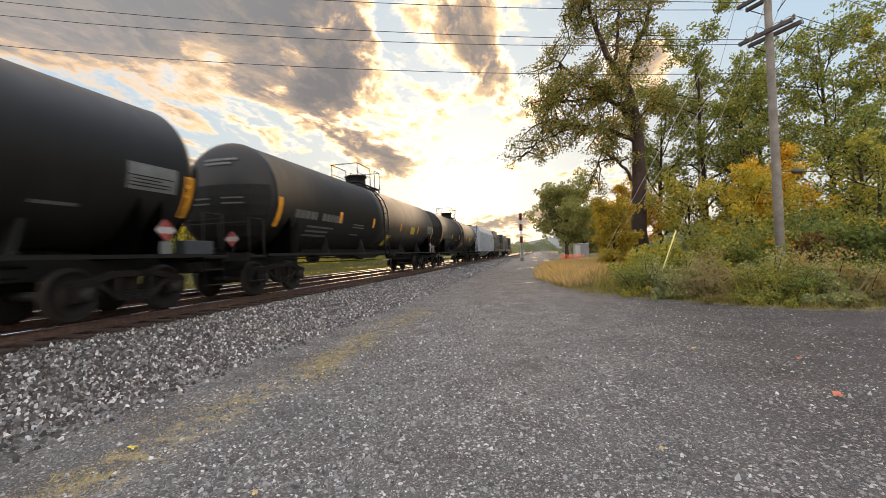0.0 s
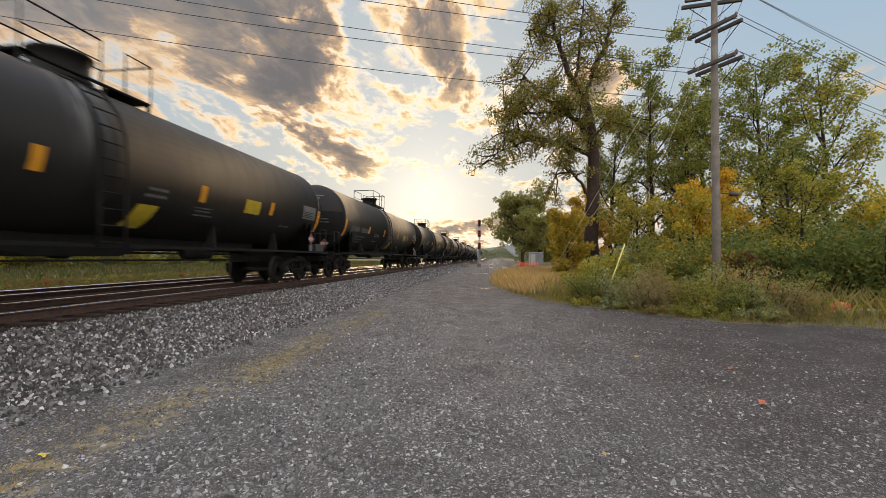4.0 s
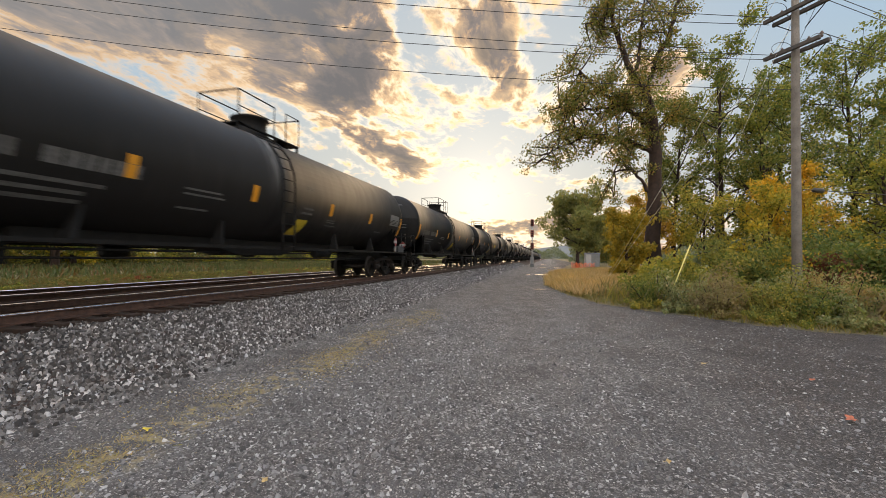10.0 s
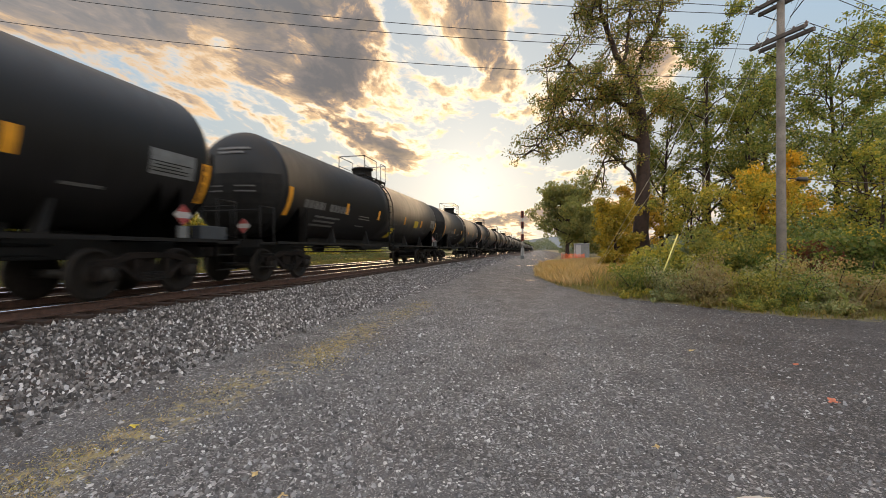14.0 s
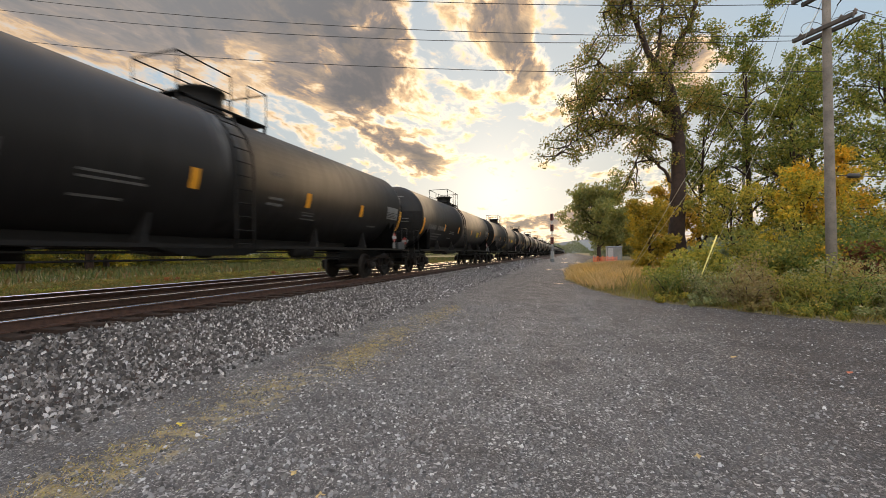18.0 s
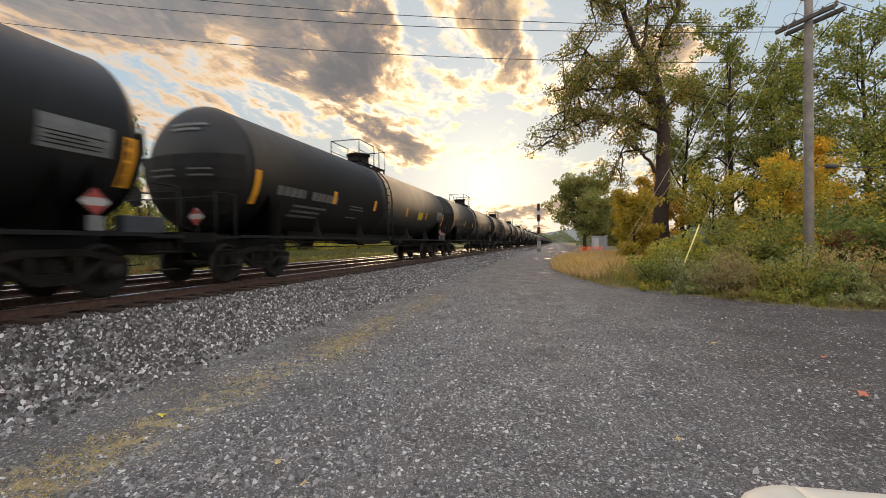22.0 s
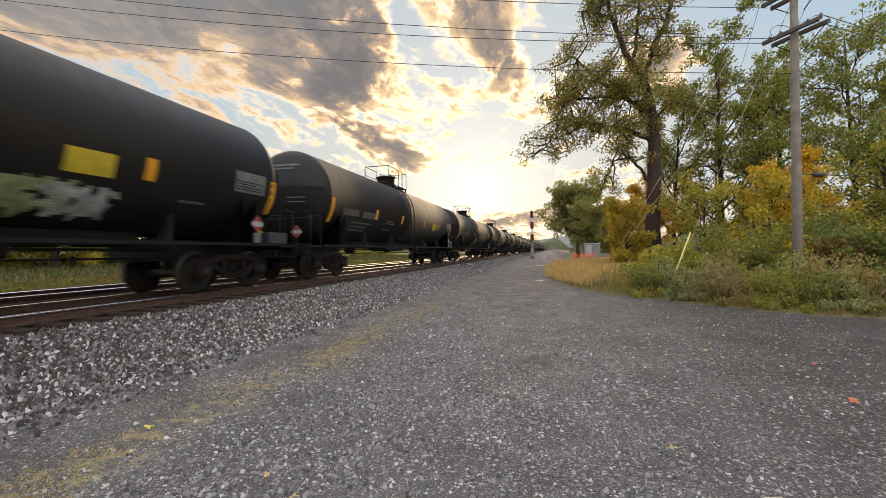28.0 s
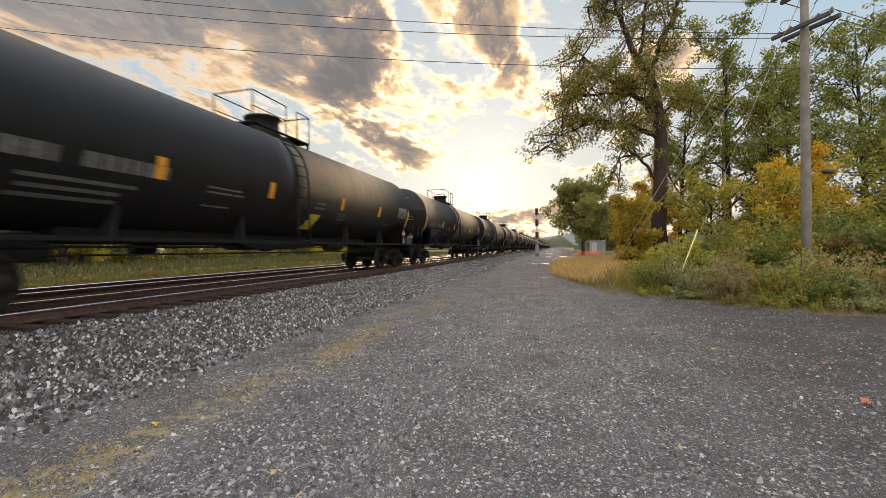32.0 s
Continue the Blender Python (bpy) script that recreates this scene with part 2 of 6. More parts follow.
def stones(name, *colours, rough=0.85):
    """Stones of mostly dull tones, the last colour on few of them."""
    def build(n, s):
        geo = n.add("ShaderNodeNewGeometry")
        at = n.add("ShaderNodeTexCoord").outputs["Object"]
        tint = n.ramp(geo.outputs["Random Per Island"], *zip((0.0, 0.45, 0.86, 1.0), colours))
        g = n.noise(at, 60, 4)
        n.put(s, "Base Color", n.mix(0.5, tint, n.mix(1.0, tint, n.ramp(g, (0.3, grey(0.5)), (0.7, grey(1.4))), "MULTIPLY")))
        n.put(s, "Roughness", rough)
    return material(name, build)


def lot_material():
    """Crushed grey gravel with worn wheel lanes, blending into soil and dead grass at the verge."""
    def build(n, s):
        at = n.add("ShaderNodeTexCoord").outputs["Object"]

        jag = n.add("ShaderNodeTexNoise", Vector=at, Scale=22.0, Detail=3.0).outputs["Color"]
        broken = n.vec("ADD", at, n.vec("MULTIPLY", n.vec("SUBTRACT", jag, (0.5, 0.5, 0.5)), (0.05, 0.05, 0)))

        def chips(scale, share, under, *stops):
            """Stones of one size, on that share of the ground, over what lies beneath them."""
            cell = n.add("ShaderNodeTexVoronoi", Vector=broken, Scale=scale, Randomness=1.0)
            pick = n.add("ShaderNodeSeparateColor", Color=cell.outputs["Color"])
            size = n.math("ADD", 0.30, n.math("MULTIPLY", pick.outputs[1], 0.34))
            shape = n.math("MULTIPLY", n.smooth(n.math("SUBTRACT", size, cell.outputs["Distance"]), 0.0, 0.09), n.math("LESS_THAN", pick.outputs[2], share))
            # dark ring round each stone: contact shade put into the ground colour
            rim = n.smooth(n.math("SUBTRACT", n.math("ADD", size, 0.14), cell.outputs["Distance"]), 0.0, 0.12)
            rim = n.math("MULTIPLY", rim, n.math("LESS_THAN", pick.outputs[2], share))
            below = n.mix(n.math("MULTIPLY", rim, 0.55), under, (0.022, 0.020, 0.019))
            return n.mix(shape, below, n.ramp(pick.outputs[0], *stops)), shape

        lanes = n.smooth(n.noise(n.vec("MULTIPLY", at, (1.0, 0.25, 1.0)), 0.6, 4), 0.62, 0.38)
        fines = n.ramp(n.noise(at, 90.0, 4, 0.7), (0.3, (0.045, 0.042, 0.041)), (0.7, (0.150, 0.143, 0.140)))
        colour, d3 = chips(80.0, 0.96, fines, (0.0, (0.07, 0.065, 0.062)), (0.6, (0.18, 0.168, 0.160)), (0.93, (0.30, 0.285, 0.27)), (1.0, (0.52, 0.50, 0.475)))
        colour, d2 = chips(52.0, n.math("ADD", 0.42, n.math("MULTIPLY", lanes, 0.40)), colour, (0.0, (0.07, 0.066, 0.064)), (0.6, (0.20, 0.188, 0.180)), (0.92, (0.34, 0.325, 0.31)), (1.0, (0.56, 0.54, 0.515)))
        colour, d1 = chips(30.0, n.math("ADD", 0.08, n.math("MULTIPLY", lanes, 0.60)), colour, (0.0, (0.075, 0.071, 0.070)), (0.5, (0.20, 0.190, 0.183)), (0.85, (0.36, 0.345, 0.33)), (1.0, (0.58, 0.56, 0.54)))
        tone = n.noise(at, 1.4, 6)
        colour = n.mix(1.0, colour, n.ramp(tone, (0.3, (0.66, 0.64, 0.63)), (0.7, (1.2, 1.19, 1.17))), "MULTIPLY")
        brown = n.noise(n.vec("MULTIPLY", at, (1.0, 0.3, 1.0)), 0.8, 3)
        colour = n.mix(n.math("MULTIPLY", n.smooth(brown, 0.48, 0.68), 0.3), colour, n.mix(1.0, colour, (1.02, 0.92, 0.87), "MULTIPLY"))
        along = n.add("ShaderNodeSeparateXYZ", Vector=at)
        row = n.math("SUBTRACT", 1.0, n.smooth(n.math("ABSOLUTE", n.math("ADD", n.math("ADD", along.outputs[0], 3.38), n.math("MULTIPLY", n.math("SUBTRACT", n.noise(at, 1.1, 3), 0.5), 0.7))), 0.12, 0.48))
        row = n.math("MULTIPLY", row, n.smooth(along.outputs[1], 14.0, 7.0))
        colour = n.mix(n.math("MULTIPLY", row, n.smooth(n.noise(at, 6.0, 5), 0.46, 0.66)), colour, n.ramp(n.noise(at, 40, 3), (0.35, (0.19, 0.145, 0.085)), (0.65, (0.33, 0.27, 0.15))))
        packed = n.smooth(n.math("ADD", n.add("ShaderNodeSeparateXYZ", Vector=at).outputs[0], n.math("MULTIPLY", n.noise(at, 0.7, 4), 4.0)), 2.2, 6.0)
        colour = n.mix(n.math("MULTIPLY", packed, 0.95), colour, n.mix(1.0, colour, (0.52, 0.47, 0.45), "MULTIPLY"))
        soil = n.ramp(n.noise(at, 9, 6), (0.3, (0.09, 0.075, 0.04)), (0.55, (0.18, 0.145, 0.07)), (0.75, (0.26, 0.22, 0.12)))
        colour = n.mix(1.0, colour, (1.10, 1.13, 1.17), "MULTIPLY")
        bed = n.ramp(n.noise(at, 14, 4), (0.3, (0.030, 0.018, 0.014)), (0.7, (0.072, 0.046, 0.037)))
        verge = n.add("ShaderNodeAttribute", attribute_name="verge").outputs["Fac"]
        stone = n.add("ShaderNodeAttribute", attribute_name="bed").outputs["Fac"]
        wobble = n.math("MULTIPLY", n.math("SUBTRACT", n.noise(at, 2.5, 5), 0.5), 0.7)
        colour = n.mix(n.smooth(n.math("ADD", stone, wobble), 0.35, 0.65), colour, bed)
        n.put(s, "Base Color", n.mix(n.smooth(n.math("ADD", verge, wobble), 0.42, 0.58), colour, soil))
        n.put(s, "Roughness", 0.88), n.put(s, "Specular IOR Level", 0.3)
        bump(n, s, n.math("ADD", n.math("ADD", d1, n.math("MULTIPLY", d2, 0.55)), n.math("MULTIPLY", d3, 0.3)), 1.0, 0.022)
    return material("lot_gravel", build)


def tank_paint():
    def build(n, s):
        at = n.add("ShaderNodeTexCoord").outputs["Object"]
        streak = n.noise(n.vec("MULTIPLY", at, (2.0, 3.0, 0.5)), 1.2, 6)
        info = n.add("ShaderNodeObjectInfo")
        c = n.ramp(streak, (0.25, (0.004, 0.004, 0.0043)), (0.6, (0.0075, 0.0074, 0.008)), (0.85, (0.017, 0.0165, 0.016)))
        c = n.mix(n.math("MULTIPLY", info.outputs["Random"], 0.2), c, (0.030, 0.027, 0.025))
        # spilled product dried below the top fittings
        pos = n.add("ShaderNodeSeparateXYZ", Vector=at)
        runs = n.noise(n.vec("MULTIPLY", at, (1.0, 7.0, 0.35)), 1.6, 5)
        band = n.math("SUBTRACT", 1.0, n.smooth(n.math("ABSOLUTE", n.math("SUBTRACT", pos.outputs[1], -0.62)), 0.10, 0.62))
        high = n.smooth(pos.outputs[2], 1.9, 4.2)
        spill = n.math("MULTIPLY", n.math("MULTIPLY", band, high), n.smooth(runs, 0.38, 0.66))
        c = n.mix(n.math("MULTIPLY", spill, n.math("ADD", 0.25, n.math("MULTIPLY", info.outputs["Random"], 0.6))), c, (0.20, 0.20, 0.20))
        n.put(s, "Base Color", c), n.put(s, "Roughness", n.math("ADD", n.math("MULTIPLY", streak, 0.25), 0.36)), n.put(s, "Specular IOR Level", 0.24)
        bump(n, s, n.noise(at, 40, 2), 0.08, 0.003)
    return material("black_tank_paint", build)


LOT = lot_material()
BLACK = tank_paint()
DARK = worn("dark_steel", (0.007, 0.0067, 0.0067), 0.7, 0.0, 4, spec=0.2)
TRUCK = worn("dusty_cast_steel", (0.010, 0.008, 0.0075), 0.85, 0.0, 5, 0.5, (0.026, 0.019, 0.015), spec=0.15)
WHEEL = worn("wheel_steel", (0.013, 0.011, 0.010), 0.65, 0.1, 5, spec=0.25)
def bright_steel():
    def build(n, s):
        n.put(s, "Base Color", (0.74, 0.70, 0.68)), n.put(s, "Metallic", 1.0), n.put(s, "Roughness", 0.22)
    return material("polished_steel", build)


TREAD = bright_steel()
RUST = worn("rusty_rail", (0.060, 0.030, 0.022), 0.8, 0.0, 9, 0.4, (0.032, 0.02, 0.015))
TIE = worn("creosoted_wood", (0.034, 0.019, 0.014), 0.9, 0.0, 7, 0.5)
AMBER = worn("reflective_amber_tape", (0.58, 0.25, 0.015), 0.5, 0.0, 6, 0.12)
YELLOW = worn("yellow_panel_paint", (0.42, 0.31, 0.02), 0.6, 0.0, 6, 0.15)
STENCIL = worn("white_stencil_paint", (0.085, 0.085, 0.085), 0.7, 0.0, 20, 0.5)
SHED = worn("pale_shed_paint", (0.14, 0.14, 0.138), 0.6, 0.0, 2, 0.15)
PALE = worn("pale_grey_sheet", (0.11, 0.115, 0.12), 0.55, 0.0, 5, 0.2)
TOOLBOX = worn("blue_grey_box_paint", (0.022, 0.027, 0.034), 0.6, 0.0, 5, 0.25)
WHITE = worn("white_board", (0.28, 0.27, 0.27), 0.6, 0.0, 8, 0.1)
RED = worn("red_board", (0.22, 0.03, 0.028), 0.6, 0.0, 8, 0.1)
HOPPER = worn("grey_hopper_paint", (0.26, 0.28, 0.31), 0.6, 0.0, 2, 0.2, (0.15, 0.14, 0.13))
LOCO = worn("black_engine_paint", (0.02, 0.02, 0.021), 0.5, 0.0, 3)
LOCO_TAN = worn("tan_dusty_engine_paint", (0.16, 0.12, 0.08), 0.6, 0.0, 3)
STONE = stones("ballast_stone", (0.018, 0.016, 0.015), (0.070, 0.063, 0.060), (0.215, 0.202, 0.195), (0.60, 0.58, 0.57))
BED_STONE = stones("dark_ballast_stone", (0.022, 0.015, 0.012), (0.052, 0.036, 0.029), (0.098, 0.070, 0.057), (0.22, 0.18, 0.155))
GRIT = stones("crushed_stone", (0.042, 0.040, 0.040), (0.122, 0.118, 0.117), (0.255, 0.248, 0.246), (0.52, 0.51, 0.50))
WOOD_GREY = worn("weathered_pole_wood", (0.165, 0.142, 0.122), 0.85, 0.0, 3, 0.3, (0.09, 0.075, 0.062))
BARK = worn("bark", (0.034, 0.019, 0.014), 0.95, 0.0, 3, 0.45, (0.03, 0.022, 0.018))
WIRE = worn("weathered_wire", (0.03, 0.03, 0.03), 0.6)
GLASS_CERAMIC = worn("brown_ceramic", (0.08, 0.05, 0.04), 0.3)
LEAF_OAK = leafy("cottonwood_leaf", (0.055, 0.076, 0.022), (0.098, 0.120, 0.034), (0.150, 0.158, 0.050), (0.270, 0.175, 0.070))
LEAF_GREEN = leafy("green_leaf", (0.064, 0.100, 0.032), (0.106, 0.145, 0.041), (0.169, 0.190, 0.057), (0.274, 0.241, 0.068))
LEAF_TALL = leafy("tall_tree_leaf", (0.076, 0.112, 0.036), (0.135, 0.173, 0.047), (0.208, 0.225, 0.065), (0.345, 0.299, 0.083))
LEAF_SAGE = leafy("grey_green_weed", (0.136, 0.167, 0.077), (0.201, 0.228, 0.106), (0.292, 0.292, 0.146), (0.329, 0.255, 0.146), glow=0.3)
# darker greens that carry the deep shade of the right-hand shrubs
LEAF_SHADED = leafy("shaded_green_leaf", (0.049, 0.081, 0.024), (0.081, 0.119, 0.032), (0.119, 0.151, 0.043), (0.173, 0.162, 0.052), glow=0.35)
LEAF_GOLD = leafy("golden_leaf", (0.220, 0.200, 0.041), (0.399, 0.289, 0.049), (0.523, 0.344, 0.055), (0.261, 0.235, 0.049))
LEAF_BUSH = leafy("bush_leaf", (0.086, 0.117, 0.037), (0.142, 0.166, 0.050), (0.231, 0.228, 0.068), (0.323, 0.262, 0.077))
LEAF_RED = leafy("red_leaf", (0.120, 0.042, 0.031), (0.168, 0.060, 0.041), (0.132, 0.084, 0.046))
LEAF_BROWN = leafy("brown_weed", (0.193, 0.140, 0.088), (0.290, 0.224, 0.127), (0.203, 0.197, 0.092))
# far trees: the haze of distance is mixed into these greyed greens
LEAF_FAR = leafy("haze_tinted_leaf", (0.13, 0.15, 0.11), (0.16, 0.18, 0.13), (0.19, 0.20, 0.14))
LEAF_LIME = leafy("yellow_green_leaf", (0.144, 0.169, 0.040), (0.254, 0.254, 0.057), (0.423, 0.330, 0.068))
STRAW = leafy("dry_grass", (0.52, 0.34, 0.18), (0.60, 0.42, 0.23), (0.42, 0.29, 0.14), (0.32, 0.25, 0.11), glow=0.3)
WEED = leafy("green_weed", (0.082, 0.101, 0.029), (0.131, 0.142, 0.044), (0.186, 0.169, 0.064), (0.240, 0.169, 0.066), glow=0.3)
# paler than nearer leaves: haze and sunlight are put into the colour
LEAF_LANE = leafy("hazed_lane_tree_leaf", (0.150, 0.170, 0.075), (0.210, 0.225, 0.095), (0.280, 0.265, 0.110), (0.360, 0.280, 0.120), glow=0.55)
MOSS = leafy("yellow_ground_weed", (0.26, 0.25, 0.08), (0.36, 0.31, 0.12), (0.40, 0.30, 0.15), (0.27, 0.20, 0.11), glow=0.2)
FIELD = leafy("field_weed", (0.045, 0.065, 0.022), (0.067, 0.085, 0.029), (0.090, 0.095, 0.036), (0.135, 0.077, 0.038), glow=0.25)


# ---- geometry helpers ----
def part(name, bm, mat, parent=None, label=""):
    me = bpy.data.meshes.new(name)
    bm.to_mesh(me)
    bm.free()
    return link(name, me, mat, parent, label)


def link(name, me, mat, parent=None, label=""):
    if not me.materials:
        me.materials.append(mat)
    ob = new(name, me)
    if parent:
        ob.parent = parent
    if label:
        ob["label"] = label
    return ob


def raw(name, verts, faces, smooth=False):
    me = bpy.data.meshes.new(name)
    me.from_pydata([tuple(v) for v in verts], [], [tuple(f) for f in faces])
    if smooth:
        me.polygons.foreach_set("use_smooth", [True] * len(me.polygons))
    me.update()
    return me


def soup(name, verts, quads, mat=None):
    """A mesh from a vertex array and an array of equal-sided faces, quickly."""
    verts, quads = np.asarray(verts, np.float32), np.asarray(quads, np.int32)
    me = bpy.data.meshes.new(name)
    me.vertices.add(len(verts))
    me.vertices.foreach_set("co", verts.ravel())
    k = quads.shape[1]
    me.loops.add(quads.size)
    me.loops.foreach_set("vertex_index", quads.ravel())
    me.polygons.add(len(quads))
    me.polygons.foreach_set("loop_start", np.arange(len(quads), dtype=np.int32) * k)
    me.update(calc_edges=True)
    if mat:
        me.materials.append(mat)
    return me


def box(bm, x0, x1, y0, y1, z0, z1, bevel=0.0):
    vs = [bm.verts.new((x, y, z)) for x in (x0, x1) for y in (y0, y1) for z in (z0, z1)]
    made = []
    for f in ((0, 1, 3, 2), (4, 6, 7, 5), (0, 4, 5, 1), (2, 3, 7, 6), (0, 2, 6, 4), (1, 5, 7, 3)):
        made.append(bm.faces.new([vs[i] for i in f]))
    if bevel:
        edges = list({e for f in made for e in f.edges})
        bmesh.ops.bevel(bm, geom=edges, offset=bevel, segments=2, affect="EDGES", profile=0.5)
    return vs


def boxed(*args, bevel=0.0):
    bm = bmesh.new()
    box(bm, *args, bevel=bevel)
    return bm


def tube(bm, points, radius, sides=8, cap=True):
    """A round rod along a line of points; radius one number or one a point."""
    pts = [Vector(p) for p in points]
    rad = radius if isinstance(radius, (list, tuple)) else [radius] * len(pts)
    rings = []
    for i, p in enumerate(pts):
        way = (pts[min(i + 1, len(pts) - 1)] - pts[max(i - 1, 0)]).normalized()
        side = way.cross(Vector((0, 0, 1)) if abs(way.z) < 0.95 else Vector((1, 0, 0))).normalized()
        over = side.cross(way)
        rings.append([bm.verts.new(p + (side * math.cos(a) + over * math.sin(a)) * rad[i]) for a in (2 * math.pi * k / sides for k in range(sides))])
    for a, b in zip(rings, rings[1:]):
        for k in range(sides):
            f = bm.faces.new((a[k], a[(k + 1) % sides], b[(k + 1) % sides], b[k]))
            f.smooth = True
    if cap:
        bm.faces.new(rings[0][::-1])
        bm.faces.new(rings[-1])
    return rings


def rod(points, radius, sides=8):
    bm = bmesh.new()
    tube(bm, points, radius, sides)
    return bm


def lathe(bm, profile, axis="y", sides=32, centre=(0, 0, 0)):
    """A turned shape: profile of (along, radius)."""
    rings = []
    for along, r in profile:
        ring = []
        for k in range(sides):
            a = 2 * math.pi * k / sides
            c, s = r * math.cos(a), r * math.sin(a)
            p = (c, along, s) if axis == "y" else (along, c, s) if axis == "x" else (c, s, along)
            ring.append(bm.verts.new(Vector(p) + Vector(centre)))
        rings.append(ring)
    for a, b in zip(rings, rings[1:]):
        for k in range(sides):
            f = bm.faces.new((a[k], a[(k + 1) % sides], b[(k + 1) % sides], b[k]))
            f.smooth = True
    bm.faces.new(rings[0][::-1])
    bm.faces.new(rings[-1])
    bmesh.ops.recalc_face_normals(bm, faces=bm.faces[:])


def turned(profile, axis="y", sides=32, centre=(0, 0, 0)):
    bm = bmesh.new()
    lathe(bm, profile, axis, sides, centre)
    return bm


def empty(name, m=None):
    ob = new(name)
    if m is not None:
        ob.matrix_basis = m
    return ob


rng = np.random.default_rng(7)


# ---- the ground ----
EDGE = ((9.0, 111.5), (5.0, 111.5), (1.25, 58.0), (-0.4, 32.7), (-0.3, 25.2), (0.76, 19.0), (1.8, 15.8), (3.24, 14.0), (4.23, 12.8), (5.1, 11.8), (6.0, 11.3), (7.1, 11.2), (12.0, 10.6), (60.0, 4.0))


def verge_y(x):
    """How far ahead the lot ends and the verge begins, at x."""
    xs, ys = [p[0] for p in EDGE[3:]], [p[1] for p in EDGE[3:]]
    return np.interp(x, xs, ys, left=1e4)


def verge_x(y):
    ys = [p[1] for p in EDGE[::-1]]
    xs = [p[0] for p in EDGE[::-1]]
    return np.interp(y, ys, xs)


def off_lot(x, y):
    """Above 0.5 on the verge, below on the lot; about a metre of blend."""
    right = np.where(y > 26, (x - verge_x(y)), (y - verge_y(x)) * 0.7)
    left = -15.2 - x
    return 0.5 + 0.6 * np.maximum(right, left)


BED = ((-400, 0.2), (-19, 0.15), (-15.6, 0.18), (-14.4, 0.44), (-7.05, 0.47), (-5.4, 0.02), (-4.6, 0.0), (400, 0.0))


def ground_z(x, y):
    z = np.interp(x, [b[0] for b in BED], [b[1] for b in BED])
    lumps = 0.012 * np.sin(x * 2.1 + 1.3 * np.sin(y * 0.8)) * np.sin(y * 1.3 + x * 0.5)
    lumps = lumps * np.clip((x + 5) / 0.5, 0, 1) * np.clip((12 - x) / 2, 0, 1) * np.clip((40 - y) / 4, 0, 1)
    bank = np.clip(off_lot(x, y) - 0.5, 0, 3) * 0.10 * (x > -4)
    return z + lumps + bank


def build_ground():
    xs = np.unique(np.concatenate([np.linspace(-1500, -60, 9), np.linspace(-60, -16, 12), np.arange(-16, 14, 0.25), np.linspace(14, 60, 14), np.linspace(60, 1500, 9)]))
    ys = np.unique(np.concatenate([np.linspace(-300, -6, 8), np.arange(-6, 36, 0.25), np.linspace(36, 130, 50), np.linspace(130, 2500, 14)]))
    gx, gy = np.meshgrid(xs, ys)
    gz = ground_z(gx, gy)
    v = np.stack([gx.ravel(), gy.ravel(), gz.ravel()], -1)
    nx, ny = len(xs), len(ys)
    i = np.arange(nx * ny).reshape(ny, nx)
    q = np.stack([i[:-1, :-1], i[:-1, 1:], i[1:, 1:], i[1:, :-1]], -1).reshape(-1, 4)
    me = soup("ground", v, q, LOT)
    attr = me.attributes.new("verge", "FLOAT", "POINT")
    attr.data.foreach_set("value", np.clip(off_lot(gx, gy), 0, 1).astype(np.float32).ravel())
    attr = me.attributes.new("bed", "FLOAT", "POINT")
    attr.data.foreach_set("value", np.interp(gx, [-15.5, -14.5, -5.6, -4.7], [0, 1, 1, 0]).astype(np.float32).ravel())
    me.polygons.foreach_set("use_smooth", [True] * len(me.polygons))
    tagged(new("ground", me), "grey crushed gravel lot running out into weedy soil", "ground", kind="structure")


build_ground()

# ---- the railway ----
def rail_mesh(y0, y1):
    """A flat-bottomed rail along y, its head's top at z 0."""
    half = [(0.07, -0.17), (0.07, -0.158), (0.012, -0.135), (0.010, -0.045), (0.037, -0.036), (0.039, -0.033), (0.037, -0.016), (0.032, -0.0085), (0.023, -0.0042), (0.006, 0.0)]
    prof = half + [(-x, z) for x, z in half[::-1]]
    n = len(prof)
    v = [(x, y, z) for y in (y0, y1) for x, z in prof]
    f = [(i, (i + 1) % n, n + (i + 1) % n, n + i) for i in range(n)] + [tuple(range(n))[::-1], tuple(range(n, 2 * n))]
    me = raw("rail", v, f)
    me.materials.append(RUST)
    me.materials.append(TREAD)
    for k in range(6, 13):
        me.polygons[k].material_index = 1
    return me


